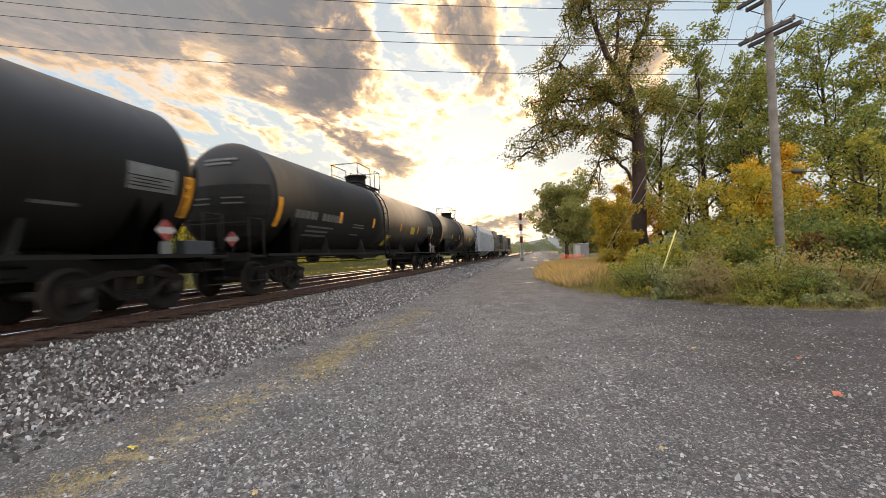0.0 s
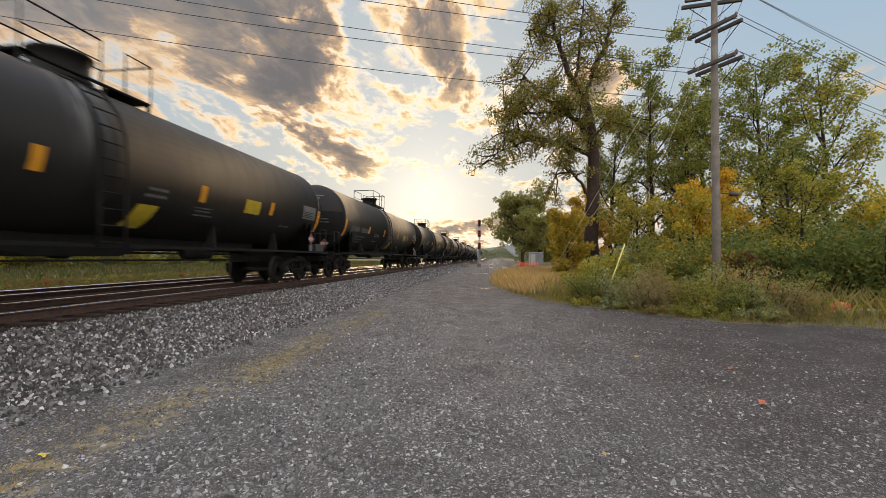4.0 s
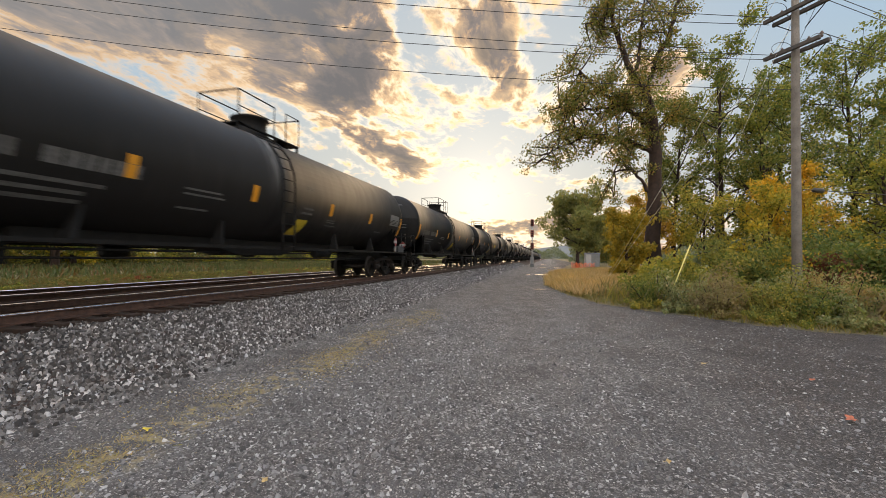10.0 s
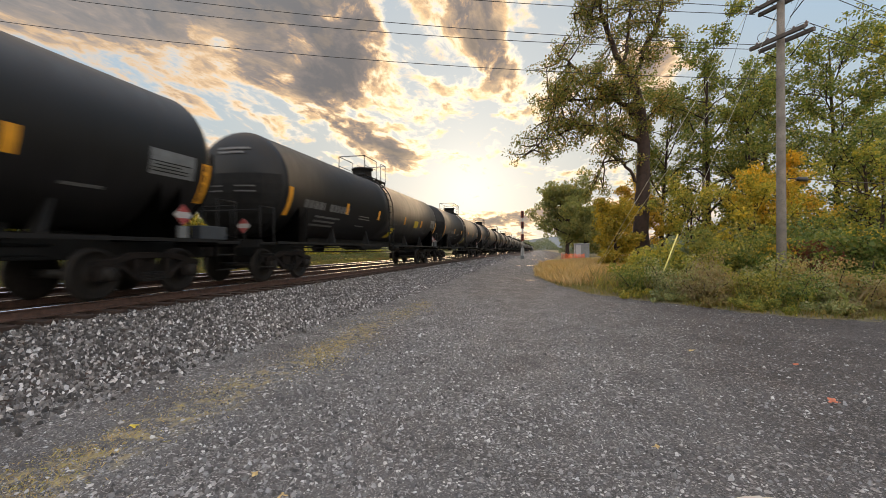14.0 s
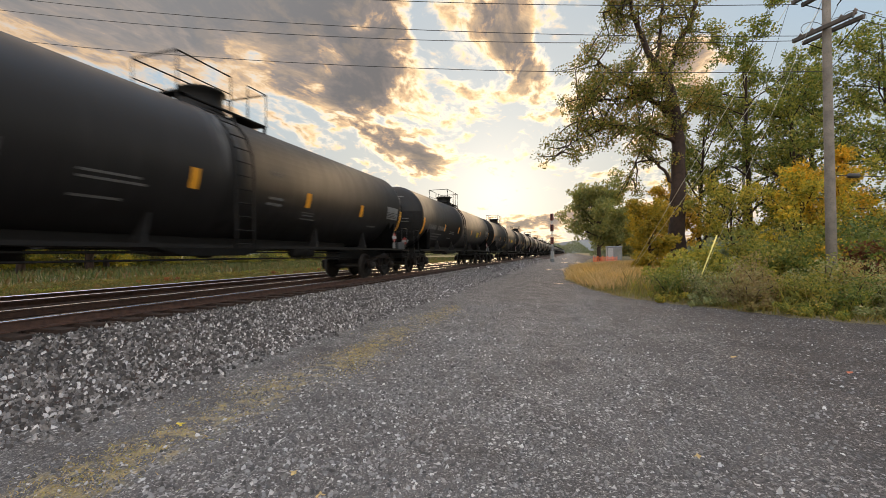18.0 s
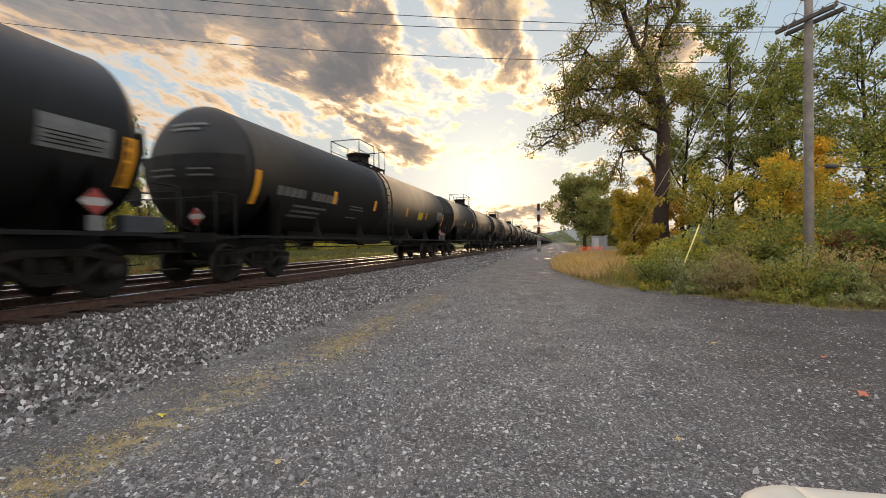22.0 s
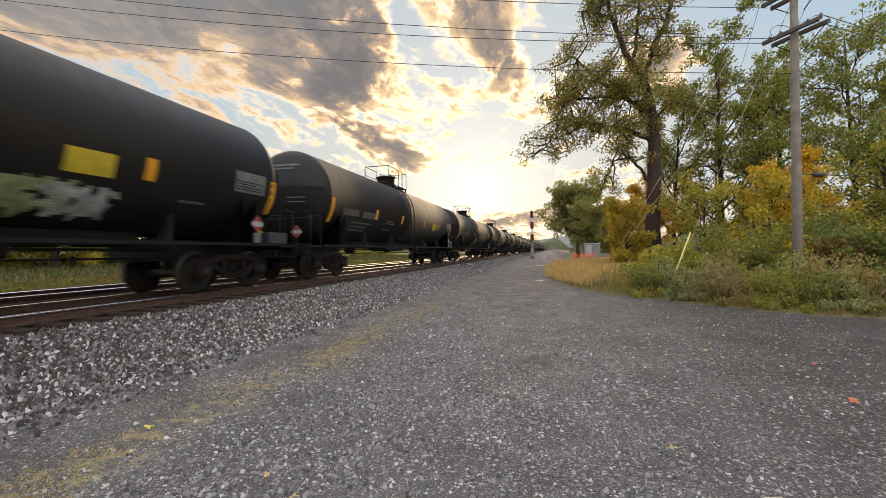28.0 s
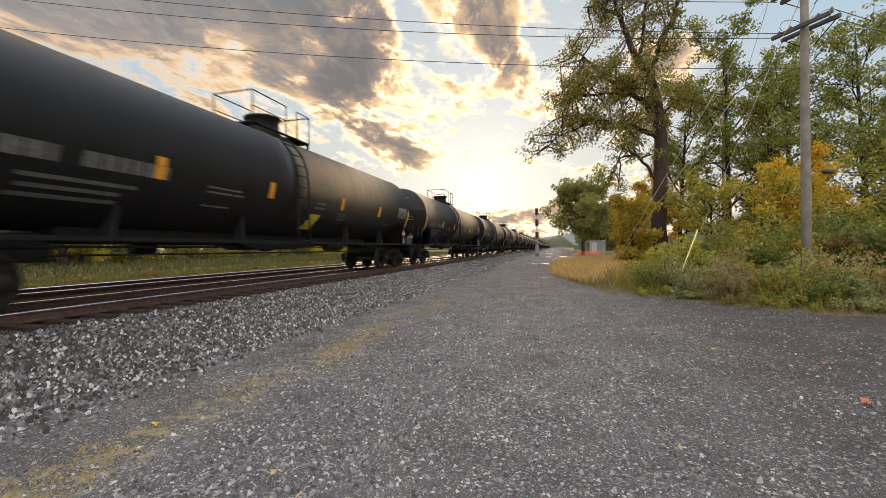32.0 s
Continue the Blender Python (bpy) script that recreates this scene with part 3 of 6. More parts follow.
def build_tracks():
    bm = boxed(-1.30, 1.30, -0.115, 0.115, -0.18, 0.0, bevel=0.012)
    tie = bpy.data.meshes.new("tie")
    bm.to_mesh(tie), bm.free()
    tie.materials.append(TIE)
    plate = bpy.data.meshes.new("tie_plate")
    bm = boxed(-0.10, 0.10, -0.09, 0.09, 0.0, 0.018)
    bm.to_mesh(plate), bm.free()
    plate.materials.append(RUST)
    long_rail = rail_mesh(-80, 1600)
    for n, cx in enumerate(TRACKS):
        track = tagged(empty("railway_track", pose(cx, 0, RAIL)), ("rusty near track with polished rail heads on wooden ties", "second track with polished rail heads on wooden ties")[n], "railway track", kind="structure")
        for side in (-1, 1):
            ob = link("rail", long_rail, RUST, track, "rusty rail with a shiny running surface")
            ob.location.x = side * GAUGE / 2
        count = (150, 90)[n]
        for k in range(count):
            y = -9 + k * 0.53
            ob = link("tie", tie, TIE, track)
            ob.location = (rng.uniform(-0.03, 0.03), y + rng.uniform(-0.02, 0.02), -0.175)
            ob.rotation_euler.z = rng.uniform(-0.012, 0.012)
            if n == 0 and k < 75:
                pl = link("tie_plate", plate, RUST, track)
                pl.location = (GAUGE / 2, y, -0.175)
        ys = np.arange(-9 + count * 0.53, 420, 0.53)
        c = np.array([(x, y, z) for x in (-1.3, 1.3) for y in (-0.115, 0.115) for z in (-0.18, 0)])
        v = (c[None] + np.stack([0 * ys, ys, 0 * ys - 0.175], -1)[:, None]).reshape(-1, 3)
        fq = np.array([(0, 1, 3, 2), (4, 6, 7, 5), (0, 4, 5, 1), (2, 3, 7, 6), (0, 2, 6, 4), (1, 5, 7, 3)])
        q = (fq[None] + 8 * np.arange(len(ys))[:, None, None]).reshape(-1, 4)
        tagged(link("far_ties", soup("far_ties", v, q, TIE), TIE, track), kind="stuff")


build_tracks()


# ---- the train ----
def side_patch(bm, y0, y1, z0, z1, lift=0.006, r=1.54, zc=2.79, steps=4, slant=0.0, side=1):
    """A thin patch that lies on the tank's round flank."""
    rows = []
    for k in range(steps + 1):
        z = z0 + (z1 - z0) * k / steps
        x = side * (math.sqrt(max(0.0, r * r - (z - zc) ** 2)) + lift)
        s = slant * (z - z0)
        rows.append((bm.verts.new((x, y0 + s, z)), bm.verts.new((x, y1 + s, z))))
    for a, b in zip(rows, rows[1:]):
        bm.faces.new((a[0], a[1], b[1], b[0]) if side > 0 else (a[0], b[0], b[1], a[1]))


def patch(*args, **kw):
    bm = bmesh.new()
    side_patch(bm, *args, **kw)
    return bm


def bars(car, name, y0, y1, zs, h, gap=0.05, seed=1, lift=0.006, breaks=1, mat=None, label=""):
    """Unreadable stencilled lines as plain bars, each its own piece."""
    r = random.Random(seed)
    for z in zs:
        y = y0 + r.uniform(0, 0.1) * (y1 - y0)
        while y < y1 - 0.08:
            w = r.uniform(0.6, 1.0) * (y1 - y0) / breaks
            part(name, patch(y, min(y + w, y1), z, z + h, lift, steps=1), mat or STENCIL, car, label)
            y += w + gap
            if breaks == 1:
                break


def wheelset():
    bm = bmesh.new()
    for s in (-1, 1):
        prof = [(s * 0.66, 0.20), (s * 0.665, 0.40), (s * 0.685, 0.485), (s * 0.715, 0.485), (s * 0.72, 0.462), (s * 0.81, 0.452), (s * 0.81, 0.40), (s * 0.765, 0.385), (s * 0.75, 0.17), (s * 0.79, 0.15), (s * 0.79, 0.06)]
        lathe(bm, prof, "x", 28)
    lathe(bm, [(-0.79, 0.085), (0.79, 0.085)], "x", 12)
    return bm


def side_frame(x):
    """A cast truck side frame: top chord, sloping tension member, columns and axle pedestals, open between."""
    bm = bmesh.new()

    def plate(ring, half=0.07):
        a = [bm.verts.new((x - half, y, z)) for y, z in ring]
        b = [bm.verts.new((x + half, y, z)) for y, z in ring]
        bm.faces.new(a), bm.faces.new(b[::-1])
        for i in range(len(ring)):
            k = (i + 1) % len(ring)
            bm.faces.new((a[i], b[i], b[k], a[k]))

    plate([(-1.14, 0.60), (-1.10, 0.69), (-0.78, 0.74), (-0.42, 0.85), (0.42, 0.85), (0.78, 0.74), (1.10, 0.69), (1.14, 0.60), (0.76, 0.63), (0.40, 0.73), (-0.40, 0.73), (-0.76, 0.63)])
    plate([(-0.76, 0.64), (-0.34, 0.30), (0.34, 0.30), (0.76, 0.64), (0.66, 0.66), (0.34, 0.42), (-0.34, 0.42), (-0.66, 0.66)], 0.065)
    plate([(-0.38, 0.40), (-0.28, 0.40), (-0.28, 0.75), (-0.38, 0.75)], 0.06)
    plate([(0.28, 0.40), (0.38, 0.40), (0.38, 0.75), (0.28, 0.75)], 0.06)
    for s in (-1, 1):
        plate([(s * 0.68, 0.66), (s * 0.70, 0.34), (s * 0.78, 0.34), (s * 0.80, 0.56), (s * 0.98, 0.56), (s * 1.00, 0.34), (s * 1.09, 0.34), (s * 1.13, 0.66)], 0.06)
    bmesh.ops.recalc_face_normals(bm, faces=bm.faces[:])
    bmesh.ops.bevel(bm, geom=bm.edges[:], offset=0.010, segments=1, affect="EDGES")
    return bm


def add_truck(car, y):
    """Two axles, side frames, bolster, springs, bearing caps, brake beam."""
    truck = part("truck", boxed(-0.95, 0.95, -0.19, 0.19, 0.46, 0.78, bevel=0.03), TRUCK, car, "dusty cast steel truck with two axles")
    truck.location.y = y
    for s in (-1, 1):
        part("side_frame", side_frame(s * 1.02), TRUCK, truck)
        bm = bmesh.new()
        for dy in (-0.17, 0.0, 0.17):
            for dz in range(6):
                z = 0.285 + 0.031 * dz
                lathe(bm, [(z, 0.065), (z + 0.016, 0.078), (z + 0.028, 0.065)], "z", 8, (s * 1.05, dy, 0))
        tagged(part("spring", bm, DARK, truck), kind="stuff")
        for dy in (-0.89, 0.89):
            part("bearing_cap", turned([(s * 0.93, 0.13), (s * 1.13, 0.13), (s * 1.16, 0.10), (s * 1.17, 0.04)], "x", 14, (0, dy, 0.46)), WHEEL, truck, "grey round axle bearing cap")
    for dy in (-0.89, 0.89):
        w = part("wheelset", wheelset(), WHEEL, truck, "axle with two steel wheels")
        w.location = (0, dy, 0.457)
    part("brake_beam", boxed(-0.7, 0.7, -0.42, -0.34, 0.38, 0.46, bevel=0.01), DARK, truck)
    return truck


def add_coupler(car, s, half=CAR / 2):
    """A stub sill end with its coupler, on the end s of the car."""
    bm = bmesh.new()
    box(bm, -0.18, 0.18, *sorted((s * (half - 0.62), s * (half - 0.02))), 0.74, 1.02, bevel=0.03)
    box(bm, -0.13, 0.24, *sorted((s * (half - 0.16), s * (half + 0.06))), 0.70, 1.06, bevel=0.04)
    part("coupler", bm, TRUCK, car)


def tank_car():
    car = tagged(empty("tank_car"), "black railway tank car with amber reflectors and a top platform", "tank car", "tank cars of the train")
    R, ZC, H = 1.54, 2.79, 8.62
    prof = []
    radii = [0.02] + [R * f for f in (0.25, 0.5, 0.7, 0.84, 0.92, 0.97, 0.99, 1.0)]
    dish = lambda d: 0.62 * max(0.0, 1 - min(1.0, d / R) ** 2.4) ** 0.72        # how far the shallow head stands out
    for r in radii:
        prof.append((-H - dish(r), r))
    prof += [(-H + 0.02, R + 0.006), (-H + 0.07, R + 0.006), (-H + 0.09, R), (-0.98, R), (-0.97, R + 0.012), (-0.02, R + 0.012), (-0.01, R), (H - 0.09, R), (H - 0.07, R + 0.006), (H - 0.02, R + 0.006)]
    for r in radii[::-1]:
        prof.append((H + dish(r), r))
    part("tank", turned(prof, "y", 56, (0, 0, ZC)), BLACK, car, "long black cylindrical tank with domed ends")
    for s in (-1, 1):
        # half-height head shield over the domed end
        bm = bmesh.new()
        rows = []
        for k in range(7):
            z = 1.36 + (3.0 - 1.36) * k / 6
            half = math.sqrt(max(0.0, 1.53 ** 2 - (z - ZC) ** 2))
            half = max(half, 0.35)
            rows.append([(x * half, s * (H + dish(math.hypot(x * half, z - ZC)) + 0.17), z) for x in (-1, -0.75, -0.4, 0, 0.4, 0.75, 1)])
        grid = [[bm.verts.new(p) for p in row] for row in rows]
        for a, b in zip(grid, grid[1:]):
            for i in range(6):
                bm.faces.new((a[i], a[i + 1], b[i + 1], b[i]))
        bmesh.ops.recalc_face_normals(bm, faces=bm.faces[:])
        bmesh.ops.solidify(bm, geom=bm.faces[:], thickness=0.04)
        part("head_shield", bm, DARK, car)
        # stub sill, bolster and the cradle under the tank end
        part("stub_sill", boxed(-0.28, 0.28, *sorted((s * 5.7, s * 9.85)), 0.72, 1.20, bevel=0.02), DARK, car)
        bm = bmesh.new()
        for dy in (-0.22, 0.22):
            v = [bm.verts.new((x, s * 7.75 + dy, z)) for x, z in ((-1.46, 1.06), (1.46, 1.06), (1.50, 2.2), (1.30, 1.95), (0.8, 1.5), (-0.8, 1.5), (-1.30, 1.95), (-1.50, 2.2))]
            bm.faces.new(v)
        bmesh.ops.solidify(bm, geom=bm.faces[:], thickness=0.04)
        part("bolster", bm, DARK, car)
        add_truck(car, s * 7.75)
        add_coupler(car, s)
        # end platform with its steps and grab rails
        bm = bmesh.new()
        box(bm, -1.45, 1.45, *sorted((s * 9.0, s * 9.72)), 1.03, 1.10, bevel=0.01)
        box(bm, -1.45, 1.45, *sorted((s * 9.68, s * 9.74)), 0.96, 1.16)
        part("end_platform", bm, DARK, car)
        for x in (-1.40, 1.40):
            bm = bmesh.new()
            for dy in (9.05, 9.62):
                tube(bm, [(x, s * dy, 0.42), (x, s * dy, 2.05)], 0.018, 6)
            for z in (0.44, 0.78, 2.04):
                tube(bm, [(x, s * 9.05, z), (x, s * 9.62, z)], 0.018, 6)
            part("step_ladder", bm, DARK, car, "dark steel sill step and grab irons")
        bm = bmesh.new()
        tube(bm, [(-1.40, s * 9.62, 1.1), (-1.40, s * 9.62, 1.95), (1.40, s * 9.62, 1.95), (1.40, s * 9.62, 1.1)], 0.018, 6)
        for x in (-0.5, 0.5):
            tube(bm, [(x, s * 9.62, 1.1), (x, s * 9.62, 1.95)], 0.018, 6)
        part("end_railing", bm, DARK, car)
        bm = bmesh.new()
        tube(bm, [(-0.95, s * 9.50, 1.1), (-0.95, s * 9.50, 2.25)], 0.03, 8)
        lathe(bm, [(s * 9.51, 0.05), (s * 9.53, 0.24), (s * 9.56, 0.24)], "y", 18, (-0.95, 0, 2.05))
        part("hand_brake", bm, DARK, car)
        # side reflectors at the tank's ends
        for side in (-1, 1):
            part("amber_stripe", patch((8.60 if s > 0 else -8.40) - 0.10, (8.60 if s > 0 else -8.40) + 0.10, 1.90, 2.72, side=side), AMBER, car, "tall amber reflector stripe")
    # placards on posts at the sill
    def slab(ring, x0, x1):
        bm = bmesh.new()
        a = [bm.verts.new((x0, y, z)) for y, z in ring]
        b = [bm.verts.new((x1, y, z)) for y, z in ring]
        bm.faces.new(a), bm.faces.new(b[::-1])
        for i in range(len(ring)):
            k = (i + 1) % len(ring)
            bm.faces.new((a[i], b[i], b[k], a[k]))
        bmesh.ops.recalc_face_normals(bm, faces=bm.faces[:])
        return bm

    for y in (8.05,):
        holder = part("placard_holder", boxed(1.44, 1.465, y - 0.11, y + 0.13, 1.14, 1.38), PALE, car, "grey holder plate")
        part("holder_post", boxed(1.42, 1.44, y - 0.03, y + 0.03, 1.05, 1.60), DARK, holder)
        zc, r = 1.60, 0.22
        part("placard", slab([(y - r, zc), (y, zc - r), (y + r, zc), (y, zc + r)], 1.470, 1.480), WHITE, holder, "white and red diamond placard")
        part("placard_tip", slab([(y - 0.155, zc + 0.065), (y + 0.155, zc + 0.065), (y, zc + r)], 1.481, 1.486), RED, holder, "red placard tip")
        part("placard_tip", slab([(y - 0.155, zc - 0.065), (y, zc - r), (y + 0.155, zc - 0.065)], 1.481, 1.486), RED, holder, "red placard tip")
    bm = bmesh.new()
    box(bm, 0.95, 0.99, -9.70, -9.66, 1.08, 1.60)
    holder = part("placard_holder", bm, DARK, car, "dark post at the car's end")
    for name, ring, y0, mat, label in (("placard", ((-0.2, 0.0), (0.0, -0.2), (0.2, 0.0), (0.0, 0.2)), -9.715, WHITE, "white and red diamond placard"), ("placard_tip", ((-0.14, 0.06), (0.14, 0.06), (0.0, 0.2)), -9.725, RED, "red placard tip"), ("placard_tip", ((-0.14, -0.06), (0.0, -0.2), (0.14, -0.06)), -9.725, RED, "red placard tip")):
        bm = bmesh.new()
        a = [bm.verts.new((0.97 + x, y0, 1.52 + z)) for x, z in ring]
        b = [bm.verts.new((0.97 + x, y0 + 0.008, 1.52 + z)) for x, z in ring]
        bm.faces.new(a), bm.faces.new(b[::-1])
        for i in range(len(ring)):
            k = (i + 1) % len(ring)
            bm.faces.new((a[i], b[i], b[k], a[k]))
        bmesh.ops.recalc_face_normals(bm, faces=bm.faces[:])
        part(name, bm, mat, holder, label)
    part("tool_box", boxed(1.15, 1.44, 8.55, 9.30, 1.12, 1.42, bevel=0.02), TOOLBOX, car, "blue-grey sheet metal box")
    # stencils on the trailing end of the tank
    for x0, x1, z in ((-0.35, 0.65, 3.72), (-0.30, 0.50, 3.60), (-0.6, 0.1, 2.62), (-0.6, 0.1, 2.48), (0.45, 1.0, 2.62), (0.45, 1.0, 2.48)):
        lift = 0.03 if z > 3.1 else 0.225
        bm = bmesh.new()
        rows = []
        for zz in (z, z + (0.06 if z > 3.1 else 0.035)):
            rows.append([bm.verts.new((xx, -(H + dish(math.hypot(xx, zz - ZC)) + lift), zz)) for xx in np.linspace(x0, x1, 6)])
        for i in range(5):
            bm.faces.new((rows[0][i], rows[0][i + 1], rows[1][i + 1], rows[1][i]))
        part("end_stencil", bm, STENCIL, car, "faded white stencil line")
    # flank marks
    for y in (-4.72, -1.60, 2.10, 5.20):
        part("amber_reflector", patch(y - 0.10, y + 0.10, 2.22, 2.62), AMBER, car, "amber reflector")
    part("yellow_panel", patch(3.82, 4.56, 2.16, 2.54), YELLOW, car, "yellow inspection panel")
    part("slanted_panel", patch(0.36, 0.88, 1.50, 1.98, slant=0.16), YELLOW, car, "tilted yellow notice panel")
    part("data_panel", patch(7.28, 8.30, 2.32, 2.80), PALE, car, "grey data panel")
    bars(car, "data_line", 7.30, 8.28, (2.38, 2.44, 2.50, 2.56), 0.02, 0.02, 3, 0.011, 1, DARK)
    bars(car, "reporting_letter", -7.70, -6.35, (2.22,), 0.24, 0.04, 5, breaks=5, label="faded white stencilled lettering")
    bars(car, "number_digit", -6.15, -4.50, (2.22,), 0.24, 0.04, 6, breaks=6, label="faded white stencilled lettering")
    bars(car, "weight_line", -6.9, -4.6, (1.70, 1.83, 1.97), 0.06, 0.12, 7)
    bars(car, "stencil_line", -3.6, -2.5, (2.12, 2.22, 1.84), 0.04, 0.06, 8)
    bars(car, "small_stencil", 0.48, 1.10, (2.86, 2.94), 0.03, 0.05, 9)
    bars(car, "notice_line", 0.46, 1.12, (2.14, 2.28), 0.06, 0.05, 11)
    bars(car, "test_line", 1.96, 2.75, (1.90, 2.00, 2.07), 0.03, 0.05, 12)
    bars(car, "owner_stencil", 5.9, 6.75, (1.92,), 0.05, 0.05, 10)
    # side running rail, pipes and braces under the tank
    for side in (-1, 1):
        part("side_rail", boxed(*sorted((side * 1.44, side * 1.50)), -9.0, 9.0, 1.06, 1.13), DARK, car)
        part("brake_rod", rod([(side * 0.55, -6.2, 0.83), (side * 0.55, 6.2, 0.80)], 0.022, 6), DARK, car)
        for y in (-5.6, -2.6, 2.6, 5.6):
            bm = bmesh.new()
            box(bm, *sorted((side * 1.10, side * 1.46)), y - 0.03, y + 0.03, 1.06, 1.70)
            for v in bm.verts:
                if v.co.z > 1.5 and abs(v.co.x) > 1.3:
                    v.co.x = side * 1.14
                if v.co.z > 1.5:
                    v.co.y += 0.35
            part("rail_brace", bm, DARK, car)
    # dark box added to stand for the tank's lower-hanging belly
    part("centre_sill", boxed(-0.46, 0.46, -5.8, 5.8, 1.075, 1.34, bevel=0.02), DARK, car)
    bm = boxed(-0.5, 0.5, -1.7, 1.5, 0.90, 1.10, bevel=0.02)
    for v in bm.verts:
        if v.co.z < 1.0:
            v.co.y *= 0.6
    part("outlet_skid", bm, DARK, car, "dark steel skid round the bottom outlet")
    part("train_pipe", rod([(0.3, -6.5, 0.98), (0.3, 6.5, 0.98)], 0.028, 6), DARK, car)
    part("bottom_outlet", turned([(0.85, 0.14), (0.88, 0.20), (1.05, 0.20), (1.10, 0.34), (1.40, 0.38)], "z", 16, (0, 0.0, 0)), DARK, car)
    part("brake_cylinder", turned([(-0.45, 0.10), (-0.42, 0.16), (0.1, 0.16), (0.13, 0.10)], "y", 14, (-0.4, -3.4, 0.98)), DARK, car)
    part("air_tank", turned([(-0.5, 0.08), (-0.46, 0.17), (0.46, 0.17), (0.5, 0.08)], "y", 14, (0.45, 3.2, 1.0)), DARK, car)
    # top fittings
    part("manway_housing", turned([(4.2, 0.54), (4.38, 0.54), (4.42, 0.47), (4.78, 0.46), (4.81, 0.53), (4.86, 0.53), (4.90, 0.44), (4.93, 0.10)], "z", 24, (0, -0.05, 0)), DARK, car, "round steel valve housing")
    W = 0.64
    bm = bmesh.new()
    box(bm, -W, W, 0.50, 1.45, 4.36, 4.41, bevel=0.01)
    box(bm, -W, -0.56, -1.25, 0.50, 4.36, 4.41, bevel=0.01)
    box(bm, 0.56, W, -1.25, 0.50, 4.36, 4.41, bevel=0.01)
    box(bm, -W, W, -1.30, -1.0, 4.36, 4.41, bevel=0.01)
    for y in (-1.2, 0.3, 1.4):
        for x in (-0.6, 0.6):
            box(bm, x - 0.03, x + 0.03, y - 0.03, y + 0.03, 4.1, 4.37)
    part("top_platform", bm, DARK, car, "grating platform round the housing")
    for x in (-W, W):
        part("railing_side", rod([(x, -1.25, 4.4), (x, -1.25, 5.25), (x, 0.2, 5.25), (x, 0.2, 4.4)], 0.02, 6), DARK, car, "thin pipe safety railing")
        part("railing_side", rod([(x, 0.75, 4.4), (x, 0.75, 5.25), (x, 1.42, 5.25), (x, 1.42, 4.4)], 0.02, 6), DARK, car, "thin pipe safety railing")
        part("railing_mid", rod([(x, -1.25, 4.82), (x, 0.2, 4.82)], 0.014, 6), DARK, car)
    for y in (-1.25, 1.42):
        part("railing_end", rod([(-W, y, 5.25), (W, y, 5.25)], 0.02, 6), DARK, car)
    for side in (-1, 1):
        # ladder that follows the flank
        def flank(z):
            r = R + 0.10
            return side * (math.sqrt(max(0.0, r * r - (z - ZC) ** 2)) if z > ZC else r)

        rails = [[(flank(1.05 + 0.425 * k), y, 1.05 + 0.425 * k) for k in range(9)] for y in (-0.70, -0.18)]
        rungs = [[(flank(1.15 + 0.3 * k), y, 1.15 + 0.3 * k) for y in (-0.70, -0.18)] for k in range(11)]
        if side > 0:
            for pts in rails:
                part("ladder_rail", rod(pts, 0.028, 6), DARK, car)
            for pts in rungs:
                part("ladder_rung", rod(pts, 0.016, 6), DARK, car)
        else:
            bm = bmesh.new()
            for pts in rails + rungs:
                tube(bm, pts, 0.02, 6)
            part("far_ladder", bm, DARK, car)
    return car


def hopper_car():
    car = tagged(empty("covered_hopper"), "pale grey covered hopper car with ribbed sides", "hopper car")
    bm = bmesh.new()
    ring = [(-1.5, 1.2), (1.5, 1.2), (1.56, 3.6), (1.2, 4.35), (-1.2, 4.35), (-1.56, 3.6)]
    for ya, yb in ((-7.4, 7.4),):
        a = [bm.verts.new((x, ya, z)) for x, z in ring]
        b = [bm.verts.new((x, yb, z)) for x, z in ring]
        bm.faces.new(a), bm.faces.new(b[::-1])
        for i in range(6):
            bm.faces.new((a[i], b[i], b[(i + 1) % 6], a[(i + 1) % 6]))
    bmesh.ops.recalc_face_normals(bm, faces=bm.faces[:])
    body = part("body", bm, HOPPER, car, "grey steel hopper body")
    for k in range(14):
        for s in (-1, 1):
            part("rib", boxed(*sorted((s * 1.50, s * 1.62)), -7.2 + k * 1.1, -7.1 + k * 1.1, 1.15, 3.62), HOPPER, car)
    for k in (-1, 0, 1):
        bm = bmesh.new()
        v = box(bm, -1.2, 1.2, k * 4.4 - 1.9, k * 4.4 + 1.9, 0.55, 1.2)
        for q in bm.verts:
            if q.co.z < 0.7:
                q.co.x *= 0.35
                q.co.y = k * 4.4 + (q.co.y - k * 4.4) * 0.25
        part("outlet_bay", bm, HOPPER, car)
    part("roof_walk", boxed(-0.35, 0.35, -7.6, 7.6, 4.42, 4.48), DARK, car)
    for s in (-1, 1):
        part("end_sill", boxed(-1.5, 1.5, *sorted((s * 7.4, s * 9.0)), 0.95, 1.15), DARK, car)
        bm = bmesh.new()
        for x in (-1.35, 1.35):
            tube(bm, [(x, s * 8.9, 0.6), (x, s * 8.9, 4.3)], 0.03, 6)
        for k in range(10):
            tube(bm, [(0.9, s * 8.9, 0.8 + 0.36 * k), (1.35, s * 8.9, 0.8 + 0.36 * k)], 0.02, 6)
        part("end_ladder", bm, DARK, car)
        add_truck(car, s * 6.6)
        add_coupler(car, s, 9.2)
    return car


